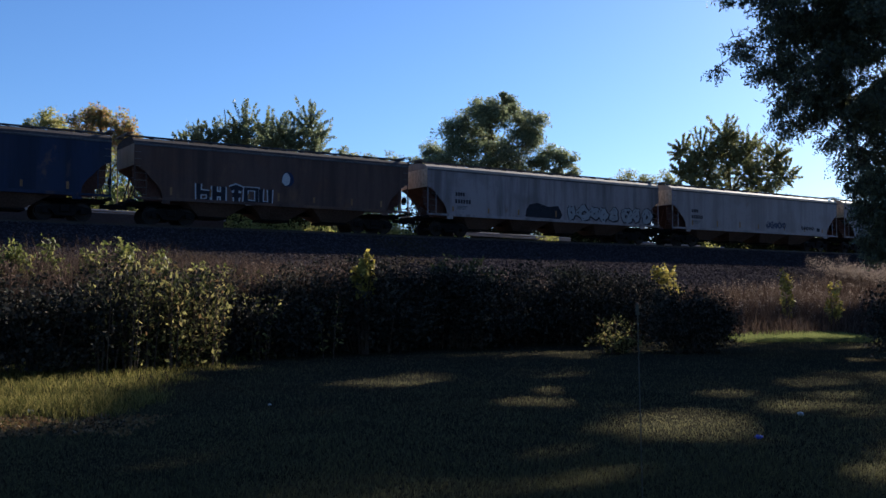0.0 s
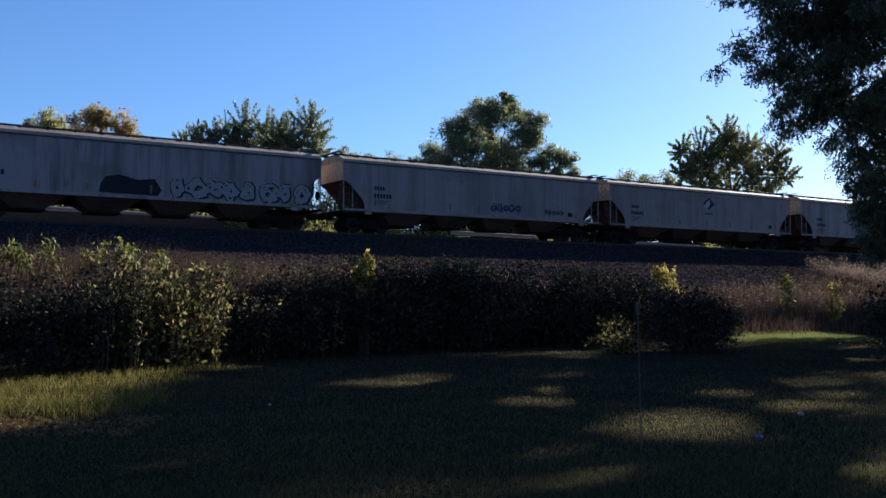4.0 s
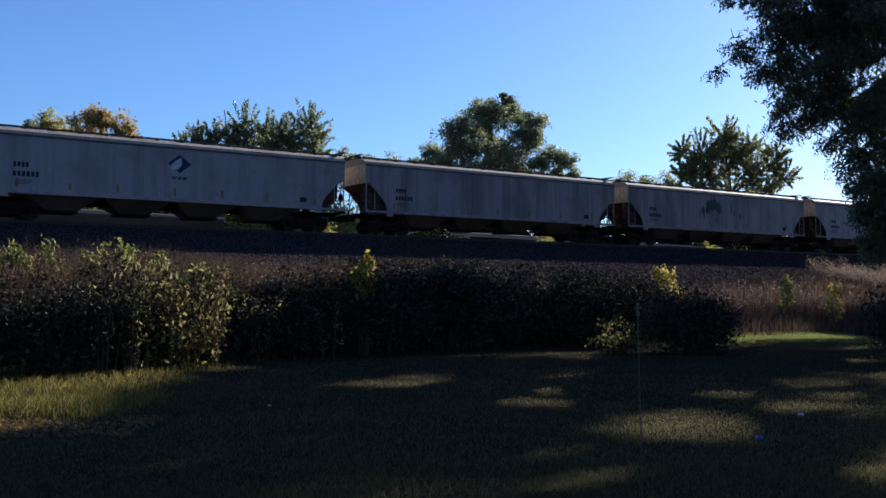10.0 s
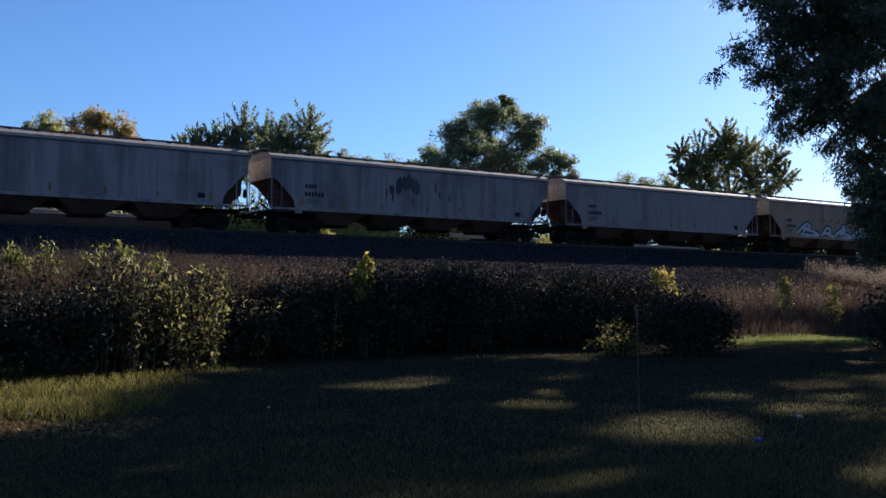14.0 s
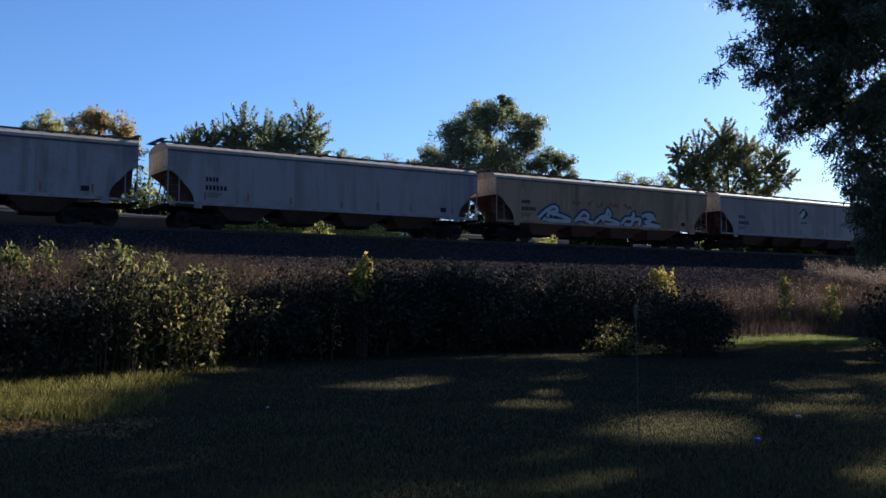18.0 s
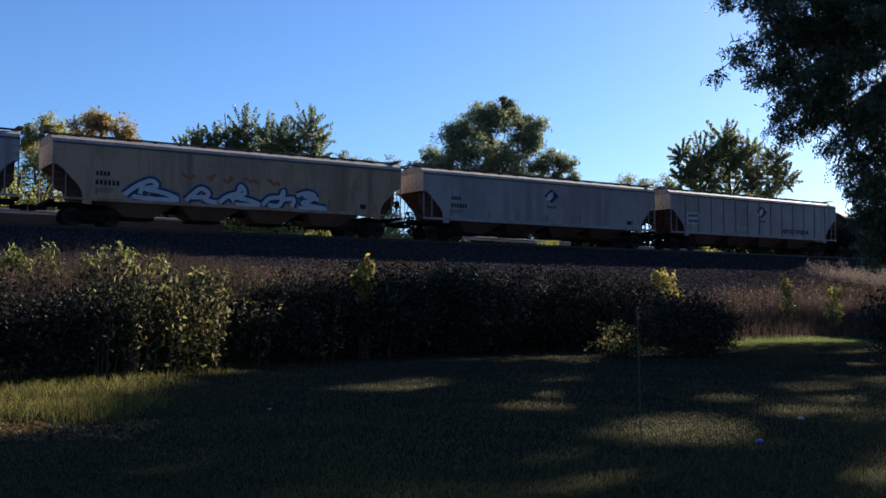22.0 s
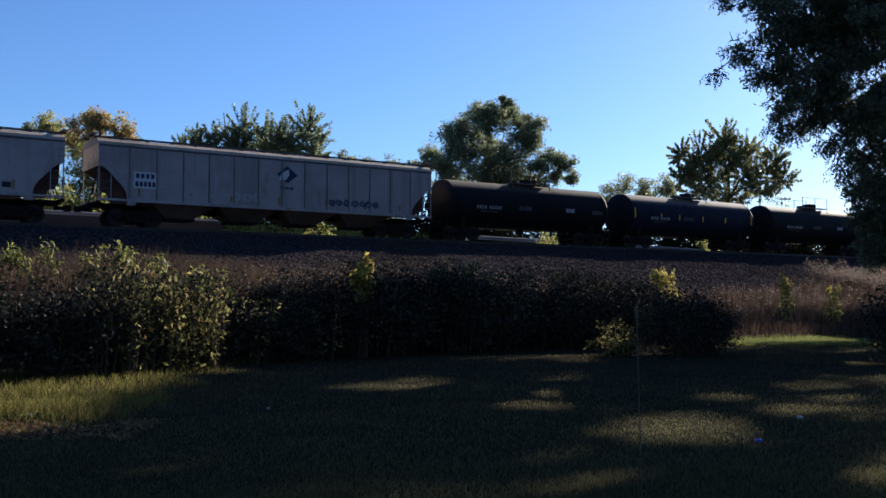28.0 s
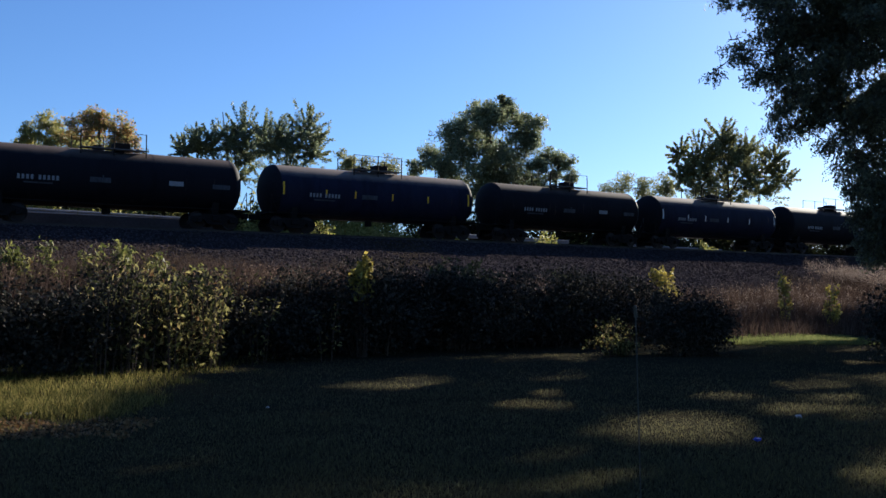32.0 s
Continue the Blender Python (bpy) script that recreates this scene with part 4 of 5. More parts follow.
def soot(car, a, b, y, rng):
    for i in range(22):
        x = a + rng.gauss(8.7, 0.8)
        top = 3.55 - abs(x - a - 8.7) * 0.45 + rng.uniform(-0.1, 0.1)
        part("soot_stain", patch(bmesh.new(), blob(rng, x, top - 0.35, rng.uniform(0.05, 0.22), rng.uniform(0.2, 0.5), 14, 0.3), y + rng.uniform(-0.002, 0)), M["stain"], car, "sooty smear")
    for x, z in ((7.2, 2.5), (7.6, 2.3), (10.6, 3.0), (10.9, 2.6), (11.6, 2.4), (9.0, 2.05)):
        part("soot_stain", patch(bmesh.new(), blob(rng, a + x, z, 0.06, rng.uniform(0.2, 0.4), 12, 0.3), y), M["stain"], car, "sooty smear")


def small_tags(car, a, b, y, rng):
    outline_graffiti("navy", 10.3, 12.6, 1.55, 0.55)(car, a, b, y, rng)
    outline_graffiti("ink", 14.6, 16.2, 1.55, 0.36)(car, a, b, y, rng)


def low_scrawl(car, a, b, y, rng):
    """Faint scrawls along the sill, and a white placard with two rows of bars."""
    outline_graffiti("chalk", 2.9, 8.5, 1.42, 0.6)(car, a, b, y, rng)
    outline_graffiti("navy", 12.5, 15.5, 1.5, 0.45)(car, a, b, y, rng)
    placard = part("placard", patch(bmesh.new(), [(a + 1.7, 1.86), (a + 2.9, 1.86), (a + 2.9, 2.74), (a + 1.7, 2.74)], y), M["white"], car, "white painted lettering panel")
    for i in range(4):
        part("wagon_marking", patch(bmesh.new(), [(a + 1.82 + i * 0.25, 2.40), (a + 1.99 + i * 0.25, 2.40), (a + 1.99 + i * 0.25, 2.64), (a + 1.82 + i * 0.25, 2.64)], y - 0.005), M["navy"], placard)
    for i in range(5):
        part("wagon_marking", patch(bmesh.new(), [(a + 1.80 + i * 0.21, 1.96), (a + 1.95 + i * 0.21, 1.96), (a + 1.95 + i * 0.21, 2.22), (a + 1.80 + i * 0.21, 2.22)], y - 0.005), M["navy"], placard)


hopper("dark blue covered hopper wagon, grimy", -6.73, 18.22, "blue_car", 3, 0, "blue_car", lettering=False, seed=2)
hopper("rusty brown hopper wagon with block graffiti", 11.27, 17.33, "brown_car", 3, 0, "tan_car", lettering=False, extras=block_graffiti, seed=3)
hopper("streaked grey hopper wagon with a blacked-out patch", 28.62, 20.75, "stained_car", extras=dark_block, seed=4)
hopper("clean pale grey covered hopper wagon", 49.42, 20.7, "grey_car", extras=small_tags, seed=5)
hopper("pale grey hopper wagon with a navy diamond emblem", 69.83, 20.7, "grey_car", logo=9.9, seed=6)
hopper("dusty grey covered hopper wagon with dark streaks", 90.57, 20.7, "stained_car", seed=7)
hopper("grey hopper wagon with a sooty smear", 111.27, 20.7, "stained_car", extras=soot, seed=8)
hopper("weathered grey covered hopper wagon", 132.12, 20.7, "grey_car", seed=9)
hopper("faded beige hopper wagon with wide blue-white graffiti", 152.95, 20.7, "tan_car", extras=wide_graffiti, seed=10)
hopper("blue-grey hopper wagon with a small diamond emblem", 173.87, 20.7, "grey_car", logo=9.9, seed=11)
hopper("ribbed pale hopper wagon with emblem and faint scrawl", 194.82, 20.7, "grey_car", ribs=13, logo=10.0, lettering=False, extras=low_scrawl, seed=12)
tank_wagon("black tank wagon, grimy, its brown top painted as sunlit", 215.45, 14.9, "tank_black", "", 1)
tank_wagon("dark blue-black tank wagon with yellow reflectors", 230.55, 15.0, "tank_blue", "yellow", 2)
tank_wagon("black tank wagon, sooty and unlettered below", 245.7, 14.15, "tank_black", "", 3)
tank_wagon("faded dark tank wagon with white reflectors", 259.87, 15.0, "tank_blue", "silver", 4)
tank_wagon("black tank wagon with dust and sun sheen painted on top", 274.87, 14.6, "tank_black", "", 5)
tank_wagon("dark tank wagon with pale dust and sun sheen painted on top", 289.47, 14.6, "tank_blue", "silver", 6)


# ---- trees and bushes ----
def limb_tube(bm, pts, r0, r1, seg=7):
    n = len(pts) - 1
    for i in range(n):
        add_tube(bm, pts[i], pts[i + 1], r0 + (r1 - r0) * i / n, r0 + (r1 - r0) * (i + 1) / n, seg)


# places on the lawn that the sun reaches through gaps in the crowns: x, y, half width, half depth
MEADOW = [(-9.7, 17.2, 4.2, 7.2), (-8.6, 16.8, 3.4, 4.2), (-6.9, 13.3, 1.9, 1.6), (-6.2, 12.2, 1.5, 0.9), (6.07, 35.87, 0.96, 5.42), (9.7, 57.33, 1.2, 22.52)]
NEAR_SUN = [(-2.61, 9.38, 0.2, 0.17), (-2.79, 9.19, 0.15, 0.15), (-2.45, 9.71, 0.2, 0.18), (-2.28, 10.07, 0.15, 0.14), (1.12, 10.07, 0.2, 0.23), (1.41, 8.62, 0.26, 0.21),
            (1.08, 8.41, 0.29, 0.17), (0.38, 8.04, 0.28, 0.21), (3.91, 8.9, 0.21, 0.33), (2.99, 12.05, 0.71, 1.38), (2.27, 12.0, 0.38, 0.5), (3.45, 12.72, 0.42, 0.89),
            (2.55, 11.5, 0.43, 0.53), (-1.57, 13.6, 0.17, 0.25), (1.34, 14.77, 0.57, 0.61), (1.74, 16.35, 0.28, 0.74), (1.73, 14.24, 0.23, 0.37)]
FAR_SUN = [(-1.04, 18.07, 0.91, 0.82), (-0.49, 19.07, 0.5, 1.22), (2.49, 14.24, 0.18, 0.25), (2.95, 13.67, 0.34, 0.23), (4.61, 15.97, 0.34, 0.53), (4.94, 14.02, 0.32, 0.49),
          (5.51, 14.24, 0.45, 0.34), (6.2, 15.61, 0.33, 0.51), (6.58, 18.07, 0.2, 0.68), (7.2, 18.31, 0.21, 0.84), (6.09, 13.95, 0.21, 0.24), (5.55, 13.09, 0.2, 0.29),
          (10.46, 24.29, 0.43, 0.99), (11.76, 36.57, 1.36, 2.1), (13.02, 36.57, 1.36, 2.1), (14.28, 36.57, 1.25, 2.1), (-4.74, 21.79, 0.41, 0.6), (-5.75, 21.8, 0.6, 1.0), (3.9, 28.8, 0.57, 0.83),
          (3.8, 25.9, 0.66, 0.83), (10.9, 37.3, 0.49, 0.71), (13.8, 38.6, 0.49, 0.61)]


def sun_gaps(points, base, rng):
    """Thins the leaves where a crown lets the sun through to the lawn."""
    p = points + np.array(base)
    gx = p[:, 0] - p[:, 2] * sun_way.x / sun_way.z
    gy = p[:, 1] - p[:, 2] * sun_way.y / sun_way.z
    keep = np.ones(len(p), bool)
    for i, (x, y, rx, ry) in enumerate(MEADOW + NEAR_SUN + FAR_SUN):
        if i == 0:
            q = np.where(points[:, 2] < 13, 9.0, ((gx - x) / rx) ** 2 + ((gy - y) / ry) ** 2)
            keep &= q > 1
            continue
        q = (((gx - x) / rx) ** 2 + ((gy - y) / ry) ** 2) * (1 + 0.22 * np.sin(gx * 5.1 + gy * 2.3) + 0.22 * np.sin(gx * 3.7 - gy * 6.1))
        q = np.where(p[:, 2] < 11.5, q * 1.15, q)
        keep &= q > rng.uniform(0.9, 1.2, len(p))
    return points[keep]


def tree(name, label, base, lobes, leaf, leaf_size, per_lobe, seed, trunk_r=0.35, clump=0.22, spiky=0.0, bare=0.0, limbs=4, category="tree", aspect=0.55, droop=0.0, gaps=False, compound=0.0, clumps=24, even=0.0, limb=0.4, lean=1.0):
    """A trunk with limbs reaching into the lobes of its crown, and leaves in clumps with gaps between.
    lobes: (x, y, z, radius, height ratio), from the trunk's foot; even: the radius at which per_lobe holds, if leaves go by a lobe's area."""
    rng = np.random.default_rng(seed)
    ob = tagged(new(name), label, category)
    ob.location = base
    wood = bmesh.new()
    top = max(l[2] for l in lobes)
    mean = np.mean([l[:3] for l in lobes], axis=0) * lean
    spine = [Vector((0, 0, -0.4))] + [Vector((mean[0] * t + rng.normal() * 0.15, mean[1] * t + rng.normal() * 0.15, top * 0.8 * t)) for t in (0.25, 0.5, 0.75, 1.0)]
    limb_tube(wood, spine, trunk_r, trunk_r * 0.3)
    twigs = bmesh.new()
    cs, ns = [], []
    grown = [(p, trunk_r * limb) for p in spine[2:4]]
    for lx, ly, lz, r, ratio in sorted(lobes, key=lambda q: math.hypot(q[0] - mean[0] * 0.6, q[1] - mean[1] * 0.6)):
        centre = Vector((lx, ly, lz))
        start, thick = min(grown, key=lambda g: (g[0] - centre).length + max(0.0, g[0].z - lz) * 1.5)
        mid = start.lerp(centre, 0.5) + Vector(rng.normal(size=3)) * r * 0.12 + Vector((0, 0, (centre - start).length * 0.08))
        limb_tube(wood, [start, mid, centre], thick, thick * 0.5, 6)
        grown.append((centre, max(0.02, thick * 0.5)))
        nc = clumps
        for k in range(nc):
            v = rng.normal(size=3)
            v /= np.linalg.norm(v)
            q = np.array([lx, ly, lz]) + v * r * rng.uniform(0.35, 1.0) * np.array([1, 1, ratio])
            if k % 3 == 0:
                add_tube(twigs, mid.lerp(centre, rng.uniform(0.2, 1.0)), q, trunk_r * 0.03 + 0.012, 0.008, 4)
            m = int(per_lobe / nc * rng.uniform(0.5, 1.5) * ((r / even) ** 1.5 if even else 1))
            cr = r * clump * rng.uniform(0.7, 1.4)
            if compound:
                mm = max(1, m // 9)
                foot = q + np.clip(rng.normal(size=(mm, 3)), -1.6, 1.6) * cr * np.array([1, 1, 0.8])
                way = v * 0.7 + rng.normal(size=(mm, 3)) * 0.45 - np.array([0, 0, 0.75])
                way /= np.linalg.norm(way, axis=1)[:, None]
                side = np.cross(way, rng.normal(size=(mm, 3)))
                side /= np.linalg.norm(side, axis=1)[:, None]
                t = np.repeat(np.linspace(0.1, 1.0, 5), 2)[:9]
                sg = np.array([1, -1, 1, -1, 1, -1, 1, -1, 0.0])
                pts = (foot[:, None] + way[:, None] * (t * compound)[None, :, None] + side[:, None] * (sg * leaf_size * 0.5)[None, :, None]).reshape(-1, 3)
            elif spiky:
                along = v + np.array([0, 0, 0.45])
                along /= np.linalg.norm(along)
                t = rng.uniform(-1, 1, m)[:, None]
                pts = q + along * t * cr * 2.2 * spiky + rng.normal(size=(m, 3)) * cr * 0.17
            else:
                pts = q + np.clip(rng.normal(size=(m, 3)), -1.7, 1.7) * cr * np.array([1, 1, 0.75])
            cs.append(pts)
    if gaps:
        cs = [sun_gaps(np.concatenate(cs), base, rng)]
    part("trunk", wood, M["bark"], ob)
    part("branchwork", twigs, M["bark"], ob)["kind"] = "stuff"
    cs = np.concatenate(cs)
    part("crown", leaves_mesh("crown", cs, 1, leaf_size, M[leaf], rng, aspect, droop), None, ob)
    return ob


def bush(name, label, base, blobs, leaf, leaf_size, count, seed, stems=14, category="bush", aspect=0.6):
    """Stems fanning up from the foot, leaves thick towards the outside."""
    rng = np.random.default_rng(seed)
    ob = tagged(new(name), label, category)
    ob.location = base
    bm = bmesh.new()
    cs = []
    vol = np.array([b[3] * b[4] for b in blobs])
    for (x, y, z, rx, rz), share in zip(blobs, vol / vol.sum()):
        n = int(count * share)
        v = rng.normal(size=(n, 3))
        v /= np.linalg.norm(v, axis=1)[:, None]
        knots = rng.normal(size=(max(6, n // 45), 3))
        knots /= np.linalg.norm(knots, axis=1)[:, None]
        k = knots[rng.integers(0, len(knots), n)]
        v = v * 0.26 + k * rng.uniform(0.5, 1.05, n)[:, None]
        cs.append(np.array([x, y, z]) + v * np.array([rx, rx * 0.8, rz]))
        for i in range(max(2, int(stems * share))):
            t = knots[rng.integers(0, len(knots))]
            tip = Vector((x + t[0] * rx * 0.8, y + t[1] * rx * 0.6, max(0.2, z + t[2] * rz * 0.8)))
            foot = Vector((x + t[0] * rx * 0.25, y + t[1] * rx * 0.25, -0.1))
            limb_tube(bm, [foot, foot.lerp(tip, 0.55) + Vector((0, 0, 0.15)), tip], 0.022, 0.008, 5)
    part("branchwork", bm, M["bark"], ob)["kind"] = "stuff"
    cs = np.concatenate(cs)
    cs = cs[cs[:, 2] > 0.02]
    part("foliage", leaves_mesh("foliage", cs, 1, leaf_size, M[leaf], rng, aspect), None, ob)
    return ob


tree("autumn_tree", "tall tree turning orange beyond the tracks", (-25.2, 70.0, 3.0),
     [(-0.6, -0.06, 11.2, 1.2, 1), (0.35, 0.1, 11.6, 1.0, 1), (1.6, 0.12, 10.9, 1.1, 1), (2.3, 0.3, 10.2, 1.0, 1), (-1.2, 0.53, 10.3, 1.2, 1), (1.0, 0.87, 9.7, 1.5, 1), (-0.6, 0.3, 9.2, 1.5, 1), (2.4, 0.2, 8.8, 1.2, 1)],
     "leaf_orange", 0.19, 1500, 21, clumps=30, clump=0.2)
tree("autumn_tree", "yellowing tree hanging low behind the tracks", (-24.0, 66.5, 3.0),
     [(-0.6, 0, 8.2, 1.3, 1), (0.7, 0.2, 7.6, 1.4, 1), (-1.2, 0.1, 6.6, 1.4, 1), (0.3, 0, 6.0, 1.5, 1), (1.5, 0.2, 5.6, 1.4, 1), (-0.6, 0.3, 4.6, 1.6, 1), (0.9, 0.1, 3.8, 1.6, 1), (-0.4, 0, 2.8, 1.7, 1)],
     "leaf_gold", 0.19, 1300, 46, trunk_r=0.2, clumps=28, clump=0.2)
tree("autumn_tree", "low yellow-green tree behind the tracks", (-28.4, 66.5, 3.0),
     [(0.3, 0, 7.6, 1.3, 1), (-1.2, 0.2, 6.9, 1.4, 1), (1.0, 0.1, 5.9, 1.4, 1), (-0.6, 0.1, 5.2, 1.5, 1), (0.6, 0.2, 4.0, 1.6, 1), (-1.4, 0.1, 3.4, 1.5, 1), (0.2, 0, 2.4, 1.7, 1)],
     "leaf_gold", 0.19, 1300, 47, trunk_r=0.2, clumps=28, clump=0.2)
tree("green_tree", "green tree beside the orange one", (-29.9, 73.0, 3.6),
     [(0.0, 0.29, 11.2, 0.9, 1.2), (1.0, 0.1, 10.4, 0.9, 1), (-0.8, -0.74, 10.3, 1.0, 1), (0.9, -0.81, 9.5, 1.2, 1), (2.1, -0.4, 10.0, 0.8, 1), (-1.5, 0.13, 9.4, 1.0, 1), (0, 0, 8.4, 1.6, 1)],
     "leaf_gold", 0.19, 1300, 22, clumps=28, clump=0.2)
tree("bushy_tree", "yellow-green tree with upswept shoots", (-12.4, 75.0, 3.0),
     [(0.81, 0.14, 8.41, 1.75, 0.8), (1.89, 0.56, 11.86, 1.32, 1.3), (-0.08, 0.23, 11.06, 1.32, 1.1), (0.8, -0.17, 10.4, 1.58, 1), (2.56, -0.05, 10.09, 1.32, 1), (-0.96, 0.58, 10.62, 1.49, 1)],
     "leaf_green", 0.17, 4600, 23, spiky=1.25, clump=0.24, clumps=40)
tree("bushy_tree", "yellow-green tree with upswept shoots, lower", (-15.8, 77.0, 3.0),
     [(-0.53, 0.54, 8.67, 1.8, 0.8), (-0.02, 0.32, 11.94, 1.26, 1.3), (1.47, 0.67, 11.76, 1.17, 1.2), (-1.23, 0.47, 11.12, 1.35, 1), (-2.35, -0.64, 10.67, 1.26, 1), (-3.48, -0.57, 10.76, 1.17, 1), (-4.38, -0.42, 10.39, 0.99, 1), (0.35, 0.58, 10.26, 1.53, 1)],
     "leaf_green", 0.17, 4600, 24, spiky=1.25, clump=0.24, clumps=40)
WALNUT_LOBES = [(-0.9, 15.6, 1.19), (1.4, 15.4, 0.99), (-2.0, 14.7, 0.99), (0.3, 14.4, 1.09), (3.2, 13.9, 1.09), (-3.6, 13.4, 1.19), (2.5, 12.7, 1.29), (-0.7, 13.0, 1.09), (-5.2, 11.9, 0.89), (-6.7, 10.8, 0.64), (-3.0, 11.9, 1.19), (1.2, 11.2, 1.39), (5.1, 11.6, 0.79), (6.2, 11.1, 0.74), (4.0, 10.5, 0.79), (6.8, 9.8, 0.54), (5.5, 10.0, 0.59), (-1.2, 10.7, 1.39), (-4.2, 10.4, 1.09), (2.7, 9.7, 1.29), (-0.2, 9.0, 1.68), (-3.7, 8.7, 1.49), (4.2, 8.3, 1.29), (1.0, 16.2, 0.5)]
lobe_rng = random.Random(25)
tree("walnut_tree", "broad open-crowned green tree", (4.5, 85.0, 3.0), [(x, lobe_rng.uniform(-1.6, 1.6), z - 0.55, r * 1.42, lobe_rng.uniform(0.7, 0.95)) for x, z, r in WALNUT_LOBES],
     "leaf_green", 0.21, 2700, 25, clump=0.21, clumps=22, even=1.45)
tree("round_tree", "dense olive tree beyond the tracks", (29.4, 100.0, 3.0),
     [(-0.11, 0.43, 13.56, 2.69, 1), (0.11, -0.16, 9.04, 3.5, 0.6), (-0.09, 0.66, 15.21, 1.99, 1), (-2.74, 0.08, 13.74, 1.99, 1), (2.23, 0.94, 13.92, 2.11, 1), (-4.5, 0.67, 13.92, 1.29, 1.1), (0.16, 2.09, 12.27, 3.51, 1), (5.15, -0.1, 13.33, 1.64, 1), (5.69, -0.79, 11.1, 1.52, 1.1), (-4.82, -0.63, 11.39, 1.75, 1), (-2.79, -0.57, 10.22, 2.92, 0.8), (3.05, -1.21, 9.92, 2.92, 0.8), (0.77, 0.38, 13.92, 2.34, 1), (-1.72, 0.34, 11.68, 2.45, 1), (2.02, -0.56, 11.68, 2.69, 1), (-3.35, -0.32, 12.27, 1.75, 1), (4.24, 0.29, 11.68, 1.99, 1)],
     "leaf_olive", 0.24, 3000, 26, clumps=38, clump=0.18, spiky=0.9)
tree("sapling", "thin pale tree far off", (-7.4, 95.0, 3.0),
     [(-0.6, -0.03, 11.48, 1.44, 0.8), (-0.59, 0.19, 10.03, 1.78, 0.8), (2.18, 0.58, 10.14, 1.78, 0.8), (-2.14, 0.27, 10.25, 1.44, 0.8), (2.18, -0.42, 11.59, 1.22, 0.8), (-1.99, 0.13, 11.87, 1.11, 1.2)],
     "leaf_olive", 0.20, 1700, 27, bare=1)
tree("pale_tree", "pale distant tree with thin leaves", (22.7, 120.0, 3.0),
     [(-0.25, -0.03, 12.19, 1.82, 0.9), (2.55, 0.12, 12.05, 1.68, 0.9), (-2.01, 0.04, 11.48, 1.68, 0.8)],
     "leaf_olive", 0.24, 1800, 28)
tree("pale_tree", "pale distant tree beside the dense one", (27.2, 118.0, 3.0),
     [(0.26, 0.13, 12.51, 1.38, 1.1), (-0.58, 0.74, 10.92, 1.93, 0.9)],
     "leaf_olive", 0.24, 1800, 29)


def dead_twig():
    ob = tagged(new("dead_tree"), "thin bare dead stem above the trees", "dead tree")
    ob.location = (-17.2, 77.5, 3.0)
    bm = bmesh.new()
    limb_tube(bm, [Vector((0, 0, -0.3)), Vector((0.2, 0, 6.0)), Vector((0.0, 0, 11.0)), Vector((-0.35, 0, 13.6))], 0.10, 0.03, 5)
    limb_tube(bm, [Vector((0.0, 0, 11.0)), Vector((0.5, 0, 12.3))], 0.04, 0.02, 5)
    part("stem", bm, M["bark"], ob)


dead_twig()


def walnut_crown(seed, count, reach0, low, high):
    rng = np.random.default_rng(seed)
    lobes = []
    for i in range(count):
        a, h = rng.uniform(0, 2 * math.pi), rng.uniform(low, high)
        reach = reach0 * math.sin(math.pi * min(1, max(0.15, (h - low + 2) / (high - low + 4)))) ** 0.5
        rr = reach * rng.uniform(0.3, 0.85)
        lobes.append((rr * math.cos(a), rr * math.sin(a), h, rng.uniform(1.5, 2.4), 0.75))
    return lobes


# boughs of the overhanging tree: x and z of the thick end, x and z of the tip, sprays, radius at either end
BOUGHS = [(-7.57, 12.52, -12.33, 11.59, 9, 0.63, 0.51),
          (-12.47, 11.86, -13.71, 11.71, 3, 0.25, 0.26),
          (-7.57, 11.33, -13.21, 10.63, 10, 0.75, 0.39),
          (-8.34, 10.56, -13.64, 9.71, 9, 0.7, 0.26),
          (-7.57, 9.48, -12.68, 9.06, 9, 0.75, 0.36),
          (-9.88, 8.45, -12.37, 7.91, 5, 0.63, 0.36),
          (-7.57, 8.68, -8.92, 8.0, 3, 0.54, 0.51),
          (-8.92, 7.62, -11.87, 7.26, 6, 0.5, 0.31),
          (-7.57, 7.81, -10.37, 6.57, 6, 0.58, 0.26),
          (-7.57, 6.72, -9.76, 5.61, 5, 0.63, 0.26),
          (-7.38, 5.41, -9.64, 4.84, 5, 0.51, 0.32),
          (-7.57, 4.17, -9.11, 4.22, 4, 0.68, 0.41),
          (-7.57, 3.3, -8.53, 3.49, 2, 0.62, 0.41),
          (-7.2, 2.9, -8.9, 3.15, 3, 0.68, 0.47),
          (-7.5, 8.2, -10.6, 8.0, 4, 0.59, 0.54)]


def bough_sprays(seed):
    rng = np.random.default_rng(seed)
    out = []
    for x0, z0, x1, z1, n, r0, r1 in BOUGHS:
        for k in range(n):
            t = (k + 0.5 + rng.uniform(-0.2, 0.2)) / n
            sag = 0.18 * math.sin(math.pi * t)
            r = (r0 + (r1 - r0) * t) * rng.uniform(0.8, 1.25)
            x, z = x0 + (x1 - x0) * t, z0 + (z1 - z0) * t + sag
            z += 0.22
            out.append((x, rng.normal() * 0.6, z + rng.normal() * 0.06, r * 1.2, rng.uniform(0.6, 0.9)))
            out.append((x + abs(rng.normal()) * r * 0.7, rng.normal() * 0.9, z + rng.normal() * r * 0.6, r * 0.8, rng.uniform(0.6, 1.0)))
    return out


